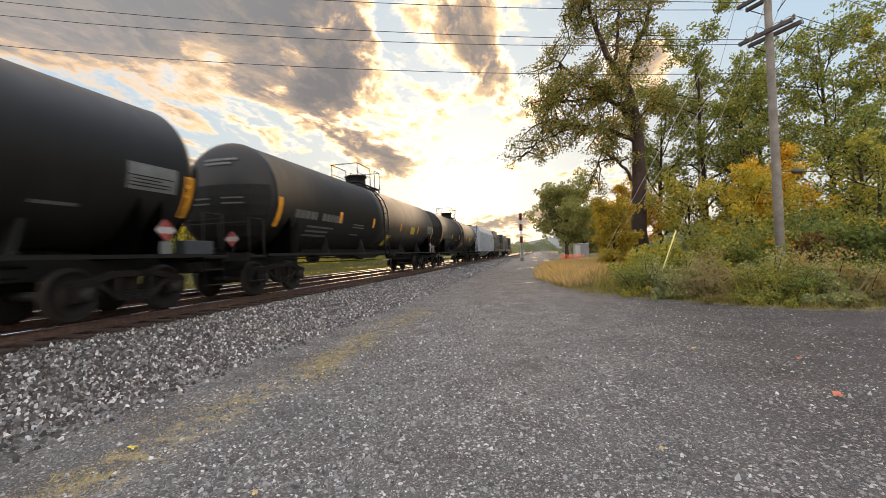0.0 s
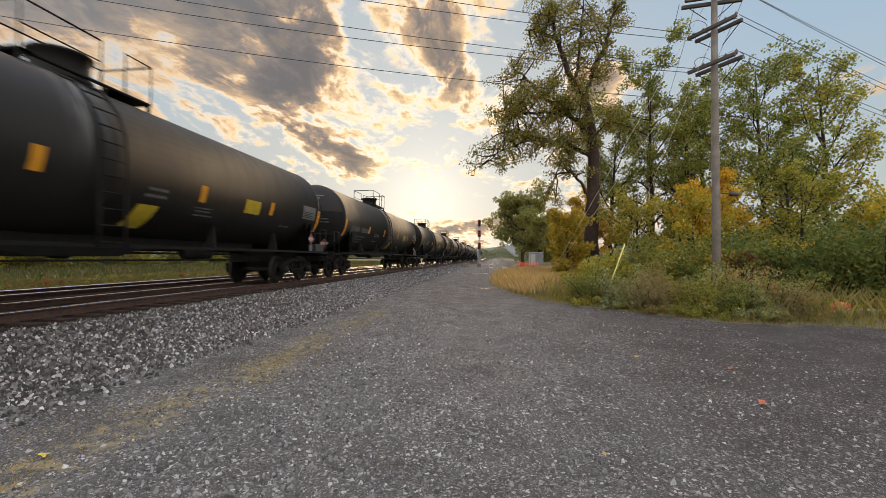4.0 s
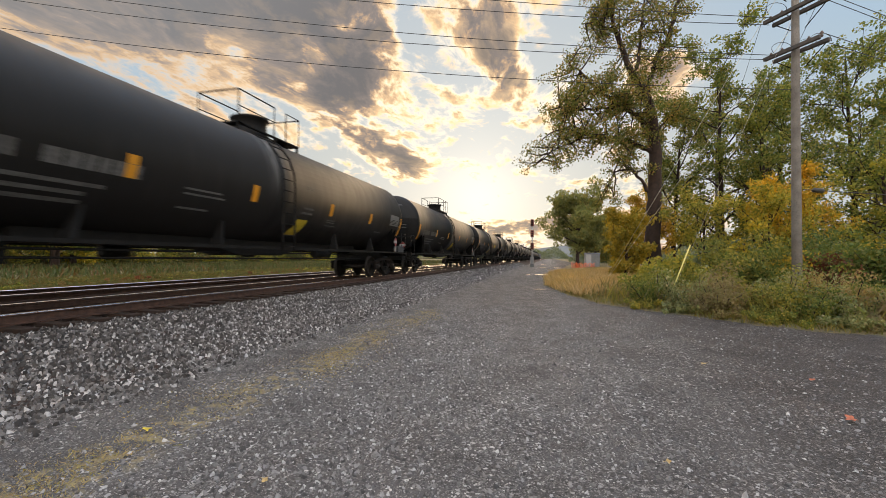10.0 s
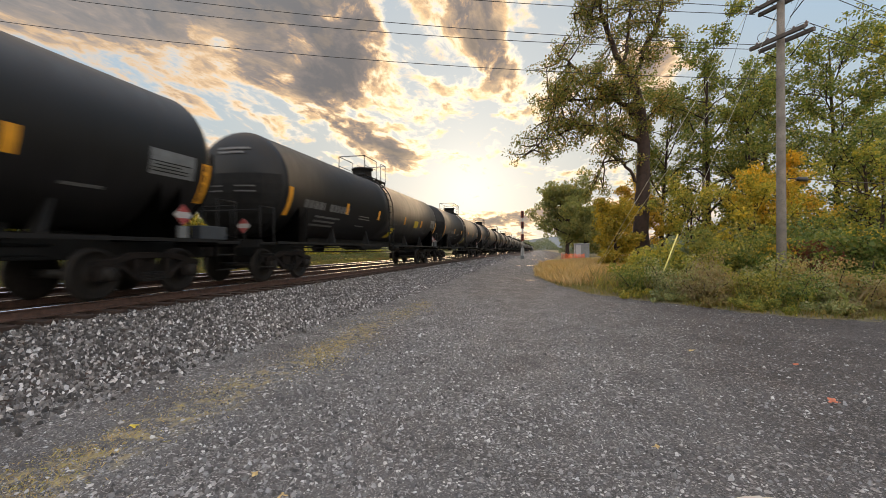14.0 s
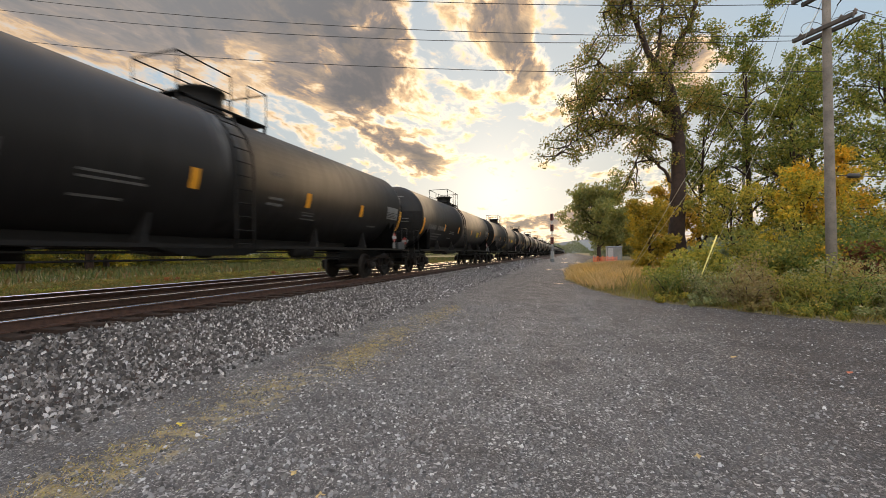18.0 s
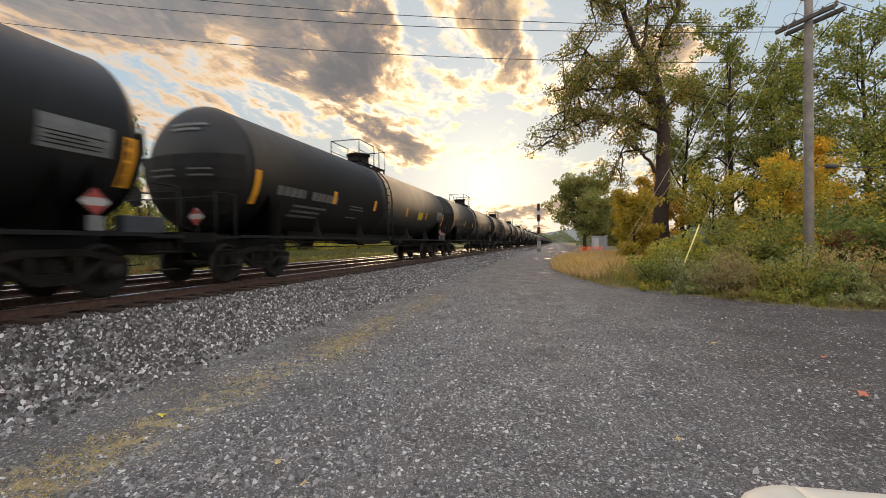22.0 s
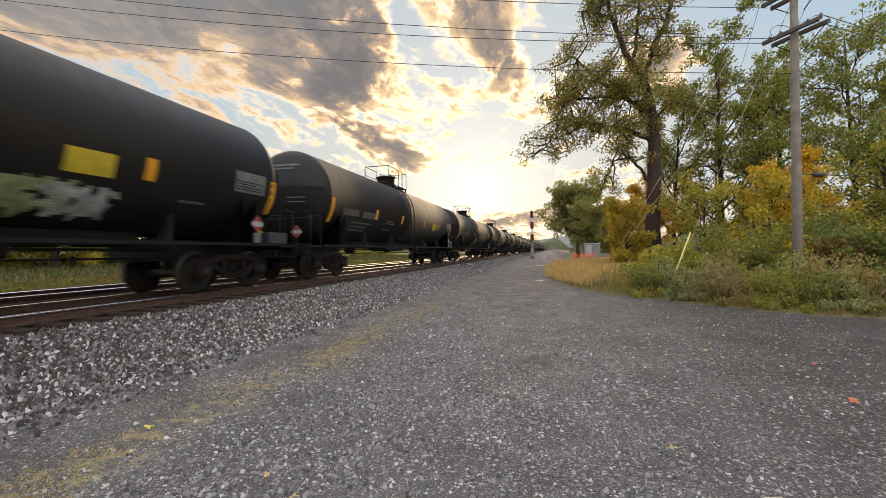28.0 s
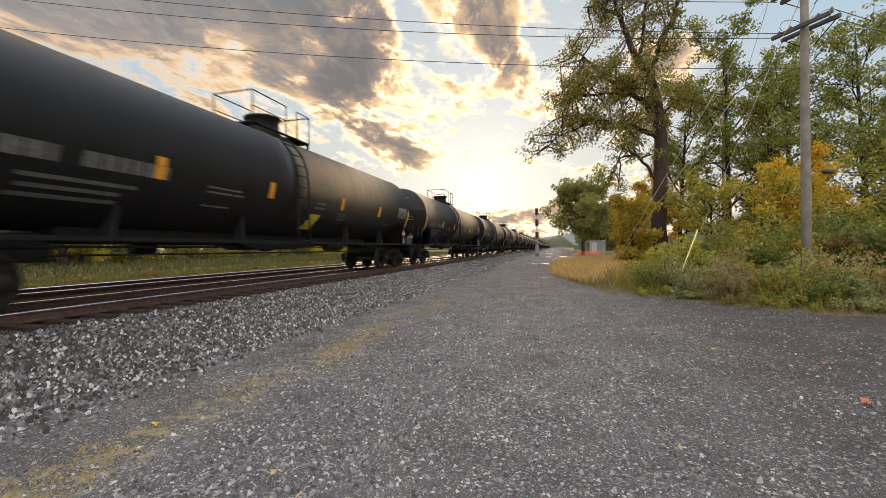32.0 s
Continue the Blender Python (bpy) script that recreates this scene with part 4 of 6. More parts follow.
def locomotive():
    car = tagged(empty("locomotive"), "dark diesel locomotive with a long hood", "locomotive", "locomotives of the train")
    part("frame", boxed(-1.5, 1.5, -10.6, 10.6, 1.15, 1.6, bevel=0.03), LOCO, car)
    part("long_hood", boxed(-0.95, 0.95, -9.6, 4.6, 1.6, 4.2, bevel=0.12), LOCO, car, "black long engine hood")
    part("radiator_wings", boxed(-1.45, 1.45, -9.3, -5.6, 3.3, 4.55, bevel=0.15), LOCO_TAN, car)
    part("cab", boxed(-1.5, 1.5, 4.8, 7.4, 1.6, 4.5, bevel=0.12), LOCO, car)
    part("nose", boxed(-1.0, 1.0, 7.4, 9.4, 1.6, 3.2, bevel=0.15), LOCO, car)
    part("fuel_tank", boxed(-1.4, 1.4, -2.6, 2.6, 0.35, 1.15, bevel=0.15), LOCO, car)
    part("exhaust_stack", boxed(-0.35, 0.35, -0.6, 0.6, 4.2, 4.6, bevel=0.05), LOCO, car)
    for y in (-8.3, -6.9):
        part("roof_fan", turned([(4.5, 0.6), (4.66, 0.6), (4.7, 0.5)], "z", 18, (0, y, 0)), LOCO, car)
    bm = bmesh.new()
    for k in range(14):
        y = -9.8 + 1.1 * k
        tube(bm, [(1.45, y, 1.6), (1.45, y, 2.6)], 0.02, 6)
    tube(bm, [(1.45, -9.8, 2.6), (1.45, 4.6, 2.6)], 0.02, 6)
    part("walkway_railing", bm, LOCO_TAN, car)
    for s in (-1, 1):
        add_truck(car, s * 6.0), add_truck(car, s * 7.8)
        add_coupler(car, s, 11.1)
    return car


FIRST = 18.30         # where the first tank car behind the hopper's neighbour stands at the start
DRIFT = ((0.0, 0.48), (1.5, 0.34), (3.5, 0.14), (6.0, -0.06), (8.0, -0.12), (10.0, -0.24), (14.0, -0.42), (19.0, -0.43), (22.0, -0.34), (25.0, -0.10), (28.0, 0.24), (29.0, 0.36), (30.0, 0.88), (30.5, 0.36), (31.0, 0.46), (31.5, 1.14), (32.0, 1.25))
train = []


def spray(car, y0, y1, z0, z1, mat, seed, label):
    """A ragged patch of sprayed paint on the flank."""
    bm = bmesh.new()
    ny, nz = 44, 14
    lift, r, zc = 0.008, 1.54, 2.79
    spot = lambda i, k: (math.sqrt(r * r - (z0 + (z1 - z0) * k / nz - zc) ** 2) + lift, y0 + (y1 - y0) * i / ny, z0 + (z1 - z0) * k / nz)
    verts = [[bm.verts.new(spot(i, k)) for k in range(nz + 1)] for i in range(ny + 1)]
    for i in range(ny):
        for k in range(nz):
            edge = max(abs(2 * i / ny - 1), abs(2 * k / nz - 1)) ** 3
            if noise.noise(Vector((i * 0.22, k * 0.30, seed * 7.3))) + 0.35 > 0.75 * edge:
                bm.faces.new((verts[i][k], verts[i + 1][k], verts[i + 1][k + 1], verts[i][k + 1]))
    bmesh.ops.delete(bm, geom=[v for v in bm.verts if not v.link_faces], context="VERTS")
    part("sprayed_paint", bm, mat, car, label)


SPRAY_GREEN = worn("green_spray_paint", (0.20, 0.25, 0.12), 0.7, 0.0, 5, 0.4)
SPRAY_WHITE = worn("white_spray_paint", (0.26, 0.29, 0.29), 0.7, 0.0, 5, 0.5)
NO_YELLOW = (2, 3, 4, 11, 12, 14, 15, 16, 17, 18, 19, 21, 26, 28, 30, 45)
NO_SLANT = (2, 11, 12, 17, 18, 25, 26, 27, 28, 29, 30, 31, 32, 33, 35, 39, 44)


def build_train():
    first = tank_car()
    for k in range(1, -46, -1):
        y = FIRST + CAR * k
        car = first if k == 1 else copy_thing(first, pose(0, 0, 0))
        train.append((car, y))
    # not every car carries every panel
    for n, (car, y) in enumerate(train):
        for name, rule in (("yellow_panel", n in NO_YELLOW), ("slanted_panel", n in NO_SLANT), ("small_stencil", n % 3 == 1)):
            if rule and n > 0:
                for ob in [o for o in car.children if o.name.split(".")[0] == name]:
                    bpy.data.objects.remove(ob)
    spray(train[40][0], 2.2, 4.1, 1.45, 2.05, SPRAY_GREEN, 3, "pale green spray-painted patch")
    spray(train[40][0], 3.6, 4.8, 1.45, 2.0, SPRAY_WHITE, 5, "white spray-painted patch")
    spray(train[12][0], -0.95, -0.15, 1.72, 1.95, SPRAY_WHITE, 7, "white spray-painted patch")
    spray(train[12][0], 4.8, 7.2, 1.85, 2.2, SPRAY_WHITE, 9, "white spray-painted patch")
    train.append((hopper_car(), FIRST + CAR * 1.5 + 9.25))
    eng = locomotive()
    train.append((eng, FIRST + CAR * 1.5 + 18.5 + 11.1))
    train.append((copy_thing(eng, pose(0, 0, 0)), FIRST + CAR * 1.5 + 18.5 + 33.3))


build_train()


def motions():
    for car, y in train:
        walk(car, [(t, pose(TRACKS[0], y + SPEED * t + d, RAIL)) for t, d in DRIFT])

# ---- poles, wires, signal ----
PX, PY = 7.60, 15.5
LINE = Vector((-1, -0.2, 0)).normalized()


def pole_thing(x, y, height, label):
    pole = tagged(empty("utility_pole", pose(x, y, 0)), label, "utility pole", "utility poles")
    part("shaft", rod([(0.0, 0, -0.3), (0.0, 0, 3), (0.0, 0, 7), (0.02, 0, height)], [0.140, 0.132, 0.115, 0.092], 20), WOOD_GREY, pole, "tall tapered round pole")
    for z, half, turn in ((height - 3.25, 0.80, -57), (height - 2.0, 0.80, -57), (height - 0.95, 0.95, -8)):
        for dy in (-0.22, 0.22):
            arm = part("crossarm", boxed(-half, half, dy - 0.05, dy + 0.05, -0.06, 0.06, bevel=0.008), ARM_WOOD, pole, "dark weathered wooden crossarm")
            arm.matrix_basis = pose(0, 0, z, 0, 0, turn)
        for x2 in (-half + 0.08, -0.38, 0.38, half - 0.08):
            ins = part("insulator", turned([(0.06, 0.02), (0.10, 0.05), (0.14, 0.03), (0.18, 0.06), (0.22, 0.03), (0.25, 0.02)], "z", 10, (x2, 0, 0)), GLASS_CERAMIC, pole)
            ins.matrix_basis = pose(0, 0, z, 0, 0, turn)
        for x2 in (-0.7, 0.7):
            br = part("arm_brace", rod([(x2, 0.24, -0.05), (x2 * 0.2, 0.24, -0.55)], 0.015, 5), TRUCK, pole)
            br.matrix_basis = pose(0, 0, z, 0, 0, turn)
    return pole


ARM_WOOD = worn("dark_arm_wood", (0.075, 0.062, 0.055), 0.85, 0.0, 4, 0.3)
FAR_POLE = Vector((42.0, 37.5, 0))
pole_thing(PX, PY, 11.6, "weathered grey wooden utility pole with three double crossarms")
pole_thing(14.5, 42.0, 12.2, "weathered utility pole standing among the trees")
pole_thing(PX + 45 * LINE.x, PY + 45 * LINE.y, 17.0, "tall weathered utility pole beyond the tracks")
pole_thing(FAR_POLE.x, FAR_POLE.y, 12.2, "weathered utility pole beyond the wood")


def wire(points, radius=0.011, label="thin black overhead wire", category="overhead wire", name="overhead_wire"):
    return tagged(part(name, rod(points, radius, 5), WIRE), label, category, "overhead wires")


def build_wires():
    # across the tracks: height at the pole, slope and sag
    for off, z, a, b in ((0.55, 9.36, 0.072, 0.0016), (0.80, 9.14, 0.050, 0.0022), (0.5, 8.16, 0.051, 0.00225), (0.8, 8.03, 0.031, 0.0025), (0.1, 7.07, 0.035, 0.0022)):
        pts = []
        for k in range(19):
            d = off + (45 - off) * k / 18
            p = Vector((PX, PY, 0)) + LINE * d
            pts.append((p.x, p.y, z + a * d + b * d * d))
        wire(pts)
    # onward from the pole past the wood
    for dx, dy, z, sag in ((0.5, -0.6, 9.75, 0.5), (0.3, -0.7, 9.60, 0.55), (0.5, -0.6, 8.5, 0.5), (0.3, -0.6, 8.35, 0.45), (1.1, -0.1, 10.7, 0.5), (0.0, 0.1, 11.65, 0.4)):
        a, b = Vector((PX + dx, PY + dy, z)), Vector((FAR_POLE.x + dx, FAR_POLE.y + dy, z))
        wire([a.lerp(b, k / 16) + Vector((0, 0, -4 * sag * k / 16 * (1 - k / 16))) for k in range(17)])
    # into the wood
    for dx, z in ((-1.05, 10.7), (-0.5, 10.7), (0.5, 10.7), (1.05, 10.7)):
        a, b = Vector((PX + dx, PY + 0.2, z)), Vector((14.5 + dx, 42.0, z))
        wire([a.lerp(b, k / 12) + Vector((0, 0, -3.2 * k / 12 * (1 - k / 12))) for k in range(13)], 0.008)
    # a low cable with its splice case
    a, b = Vector((PX + 0.15, PY - 0.05, 3.86)), Vector((FAR_POLE.x, FAR_POLE.y, 4.6))
    wire([a.lerp(b, k / 10) for k in range(11)], 0.014, "black communication cable below the wires", "cable", "cable")
    p, q = a.lerp(b, 0.012), a.lerp(b, 0.024)
    tagged(part("splice_case", rod([p, p.lerp(q, 0.1), p.lerp(q, 0.9), q], [0.02, 0.075, 0.075, 0.02], 10), WIRE), "black splice case hung on the cable", "splice case")
    # jumper loops at the arms
    for x, y, z in ((-0.6, -0.2, 9.65), (-0.2, 0.3, 9.5), (0.5, 0.3, 8.6), (0.8, 0.2, 8.7), (-0.5, -0.3, 8.3), (0.3, 0.5, 9.8)):
        pts = [(PX + x + 0.28 * math.cos(t), PY + y + 0.1 * math.sin(t), z + 0.26 * math.sin(t)) for t in np.linspace(-0.4, 3.6, 10)]
        wire(pts, 0.009, "small jumper loop at the crossarms", "jumper wire", "jumper_wire")
    # guys
    foot = Vector((3.72, 15.0, 0.05))
    for top, at in ((11.0, (2.9, 24.5, 0.2)), (9.2, (2.9, 24.5, 0.2)), (9.6, foot)):
        tagged(part("guy_wire", rod([(PX, PY, top), at], 0.004 if at is foot else 0.008, 5), GUY), "pale thin steel guy wire", "guy wire", "guy wires")
    tagged(part("guy_guard", rod([foot, (4.02, 15.0, 0.95), (4.43, 15.0, 2.10)], 0.020, 10), GUARD), "faded yellow plastic guy wire guard among weeds", "guy guard")


GUY = worn("galvanised_wire", (0.60, 0.57, 0.46), 0.5, 0.3)
GUARD = worn("faded_yellow_plastic", (0.60, 0.52, 0.16), 0.6, 0.0, 6, 0.15)
build_wires()


def glow(name, colour, power):
    def build(n, s):
        n.put(s, "Base Color", colour), n.put(s, "Emission Color", colour), n.put(s, "Emission Strength", power)
    return material(name, build)


def build_signal():
    x, y = -2.95, 75.0
    sig = tagged(empty("railway_signal", pose(x, y, 0)), "tall three-headed railway signal mast showing red", "railway signal")
    part("foundation", boxed(-0.35, 0.35, -0.35, 0.35, -0.1, 0.55, bevel=0.03), PALE, sig, "concrete footing")
    part("mast", rod([(0, 0, 0.5), (0, 0, 8.3)], 0.085, 12), SILVER, sig, "silver mast")
    part("relay_box", boxed(-0.3, 0.3, 0.1, 0.5, 0.6, 1.9, bevel=0.03), SILVER, sig)
    part("ladder", ladder_bm(0.45, 0.5, 7.8), SILVER, sig)
    for z, m in ((7.85, None), (5.95, LAMP_RED), (3.75, LAMP_RED)):
        head = part("signal_head", boxed(-0.30, 0.30, -0.30, -0.12, z - 0.62, z + 0.62, bevel=0.12), SIGNAL_BACK, sig, "red-brown oval signal head")
        for dz in (-0.36, 0.0, 0.36):
            part("hood", turned([(-0.58, 0.13), (-0.30, 0.14), (-0.29, 0.02)], "y", 12, (0, 0, z + dz)), DARK, head)
        lit = m is not None
        part("lens", turned([(-0.33, 0.10), (-0.31, 0.11)], "y", 12, (0, 0, z + (-0.36 if lit else 0.36))), LAMP_RED if lit else DARK, head, "glowing red lens" if lit else "unlit lens")


def ladder_bm(x, z0, z1):
    bm = bmesh.new()
    for dx in (-0.18, 0.18):
        tube(bm, [(dx, x, z0), (dx, x, z1)], 0.02, 6)
    z = z0
    while z < z1:
        tube(bm, [(-0.18, x, z), (0.18, x, z)], 0.014, 5)
        z += 0.32
    return bm


SILVER = worn("aluminium_paint", (0.30, 0.30, 0.30), 0.5, 0.2, 4, 0.2)
SIGNAL_BACK = worn("red_brown_signal_paint", (0.16, 0.035, 0.025), 0.6)
LAMP_RED = glow("red_lamp", (1.0, 0.06, 0.03), 9.0)
build_signal()


def build_bungalow():
    b = tagged(empty("signal_bungalow", pose(6.75, 72.0, 0)), "pale grey metal signal equipment shed beside the lane", "equipment shed")
    part("body", boxed(-1.15, 1.15, -0.9, 0.9, 0.35, 2.45, bevel=0.02), SHED, b)
    part("roof", boxed(-1.25, 1.25, -1.0, 1.0, 2.45, 2.57, bevel=0.03), HOPPER, b)
    part("base", boxed(-1.1, 1.1, -0.85, 0.85, -0.1, 0.35), STONE_GREY, b)
    part("door", boxed(-0.95, -0.15, -0.93, -0.89, 0.45, 2.3, bevel=0.01), WHITE, b, "pale metal door")
    part("corner_post", boxed(-1.18, -1.08, -0.95, -0.88, 0.35, 2.5), WHITE, b)


STONE_GREY = worn("concrete", (0.3, 0.29, 0.27), 0.9)
build_bungalow()


def build_fence():
    """A slumped run of orange plastic mesh on thin stakes."""
    f = tagged(empty("mesh_fence", pose(5.2, 69.0, 0)), "slumped orange plastic mesh fence in dry grass", "fence")
    for k in range(5):
        part("stake", rod([(-1.7 + 0.85 * k, 0, -0.1), (-1.7 + 0.85 * k + rng.normal() * 0.1, 0.1, 1.1)], 0.02, 6), WOOD_GREY, f)
    bm = bmesh.new()
    top = [(-1.75 + 0.175 * i, 0.10 * math.sin(i * 1.3), 1.0 - 0.25 * abs(math.sin(i * 0.8))) for i in range(21)]
    for j in range(7):
        tube(bm, [(x, y, 0.05 + (z - 0.05) * j / 6) for x, y, z in top], 0.022, 4)
    for x, y, z in top:
        tube(bm, [(x, y, 0.0), (x, y, z)], 0.022, 4)
    part("mesh", bm, ORANGE, f, "orange plastic mesh")


ORANGE = worn("orange_plastic", (0.75, 0.13, 0.03), 0.6, 0.0, 6, 0.15)
build_fence()


def build_car():
    """A cream car parked beside the lens, of which the front corner shows."""
    c = tagged(empty("parked_car", pose(0.365, 1.355, -0.035, 0, 0, 0)), "cream painted car parked on the gravel", "car")

    def shell(name, rows, mat, label=""):
        bm = bmesh.new()
        grid = [[bm.verts.new(p) for p in row] for row in rows]
        for a, b in zip(grid, grid[1:]):
            for i in range(len(a) - 1):
                f = bm.faces.new((a[i], a[i + 1], b[i + 1], b[i]))
                f.smooth = True
        bmesh.ops.recalc_face_normals(bm, faces=bm.faces[:])
        bmesh.ops.solidify(bm, geom=bm.faces[:], thickness=0.02)
        return part(name, bm, mat, c, label)

    W = 1.75
    edge = [0.0, 0.012, 0.03, 0.055, 0.085, 0.12, 0.16, 0.20, 0.24]
    xs = edge + [0.4, 0.6, W / 2, W - 0.6, W - 0.4] + [W - e for e in edge[::-1]]
    gap = 7               # the shut line lies between these two columns

    def crown(x, y):
        side = min(x, W - x)
        return 0.985 - 0.10 * max(0, 1 - side / 0.10) ** 2 - 0.16 * max(0, 1 - (0.0 - y) / 0.14) ** 2 + 0.02 * min(1, side / 0.5) + 0.05 * min(1, -y / 1.2)

    ys = [0.0, -0.01, -0.025, -0.045, -0.07, -0.10, -0.14, -0.2, -0.35, -0.6, -0.9, -1.2]
    corner = lambda x, y: (x + 0.10 * max(0, 1 - (-y) / 0.12) ** 2 * (1 - 2 * x / W), y - 0.14 * max(0, 1 - min(x, W - x) / 0.22) ** 2)
    shell("bonnet", [[(*corner(x, y), crown(x, y)) for x in [xs[gap] + 0.006] + xs[gap + 1:-gap - 1] + [xs[-gap - 1] - 0.006]] for y in ys], CREAM, "cream bonnet")
    for seq in (xs[:gap + 1], xs[-gap - 1:]):
        shell("fender", [[(*corner(x, y), crown(x, y) + 0.003) for x in seq] for y in ys], CREAM, "cream front fender")
    for x0, x1 in ((0.0, 0.02), (W - 0.02, W)):
        part("side_panel", boxed(x0, x1, -3.9, -0.12, 0.28, 0.9, bevel=0.008), CREAM, c)
    part("bumper", boxed(0.12, W - 0.12, -0.10, 0.02, 0.30, 0.62, bevel=0.05), CREAM, c)
    part("grille", boxed(0.45, W - 0.45, -0.06, -0.01, 0.62, 0.80, bevel=0.01), DARK, c)
    for x0 in (0.12, W - 0.42):
        part("headlight", boxed(x0, x0 + 0.30, -0.09, -0.02, 0.62, 0.80, bevel=0.03), GLASSY, c, "clear headlight")
    part("body_deck", boxed(0.021, W - 0.021, -3.88, -1.19, 0.84, 0.895, bevel=0.01), CREAM, c)
    part("cabin", boxed(0.14, W - 0.14, -3.3, -1.75, 0.85, 1.45, bevel=0.12), CREAM, c)
    for x0, x1 in ((0.134, 0.139), (W - 0.139, W - 0.134)):
        for y0, y1 in ((-2.45, -1.90), (-3.15, -2.52)):
            part("side_window", boxed(x0, x1, y0, y1, 1.0, 1.32), GLASSY, c, "dark side window")
    part("rear_window", boxed(0.32, W - 0.32, -3.306, -3.301, 1.02, 1.32), GLASSY, c, "dark rear window")
    part("tail_panel", boxed(0.0, W, -3.92, -3.90, 0.28, 0.88, bevel=0.008), CREAM, c)
    part("rear_bumper", boxed(0.06, W - 0.06, -4.0, -3.92, 0.34, 0.52, bevel=0.03), DARK, c)
    for x0 in (0.08, W - 0.30):
        part("tail_light", boxed(x0, x0 + 0.22, -3.93, -3.921, 0.62, 0.78), RED, c, "red tail light")
    bm = bmesh.new()
    v = [bm.verts.new(p) for p in ((0.14, -1.2, 0.98), (W - 0.14, -1.2, 0.98), (W - 0.24, -1.78, 1.42), (0.24, -1.78, 1.42))]
    bm.faces.new(v)
    bmesh.ops.solidify(bm, geom=bm.faces[:], thickness=0.01)
    part("windscreen", bm, GLASSY, c, "dark glass windscreen")
    part("floor_pan", boxed(0.05, W - 0.05, -3.9, -0.1, 0.25, 0.32), DARK, c)
    for x in (0.1, W - 0.1):
        for y in (-0.75, -3.2):
            w = part("wheel", turned([(-0.1, 0.20), (-0.09, 0.30), (-0.06, 0.32), (0.06, 0.32), (0.09, 0.30), (0.1, 0.20)], "x", 24, (x, y, 0.32)), TYRE, c, "black tyre")
            part("rim", turned([(-0.105, 0.05), (-0.102, 0.20), (0.102, 0.20), (0.105, 0.05)], "x", 18, (x, y, 0.32)), SILVER, w)


CREAM = worn("cream_car_paint", (0.50, 0.465, 0.40), 0.42, 0.0, 3, 0.06)
GLASSY = worn("dark_glass", (0.03, 0.035, 0.04), 0.15, 0.0, 3, 0.1)
TYRE = worn("tyre_rubber", (0.02, 0.02, 0.02), 0.85)
build_car()

# ---- trees and plants ----
def rand_unit(n):
    v = rng.normal(size=(n, 3))
    return v / np.linalg.norm(v, axis=1, keepdims=True)


def leaf_soup(name, centres, size, mat, droop=0.35):
    """One small folded leaf blade at each centre."""
    n = len(centres)
    a = rand_unit(n)
    a[:, 2] -= droop
    a /= np.linalg.norm(a, axis=1, keepdims=True)
    b = np.cross(a, rand_unit(n))
    b /= np.linalg.norm(b, axis=1, keepdims=True) + 1e-9
    c = np.cross(a, b)
    s = (size * rng.uniform(0.6, 1.3, n))[:, None]
    p0, p2 = centres - a * s, centres + a * s
    p1, p3 = centres + (b * 0.62 + c * 0.18) * s, centres + (-b * 0.62 + c * 0.18) * s
    v = np.stack([p0, p1, p2, p3], 1).reshape(-1, 3)
    q = np.arange(4 * n).reshape(n, 4)
    return soup(name, v, q, mat)


def clumped(clumps, per):
    """Leaf places gathered in loose clumps: rows of x, y, z, radius."""
    clumps = np.asarray(clumps)
    w = clumps[:, 3] ** 2
    k = rng.choice(len(clumps), size=per, p=w / w.sum())
    r = rng.uniform(0.15, 1, per) ** 0.5
    off = rand_unit(per) * r[:, None] * clumps[k, 3:4]
    off[:, 2] *= 0.75
    return clumps[k, :3] + off


def limb(start, way, length, r0, bend=0.25, n=6):
    pts, p, d = [Vector(start)], Vector(start), Vector(way).normalized()
    for k in range(n):
        d = (d + Vector(rng.normal(size=3)) * bend * 0.5).normalized()
        p = p + d * length / n
        pts.append(p.copy())
    rad = [r0 * (1 - 0.8 * k / n) + 0.006 for k in range(n + 1)]
    return pts, rad


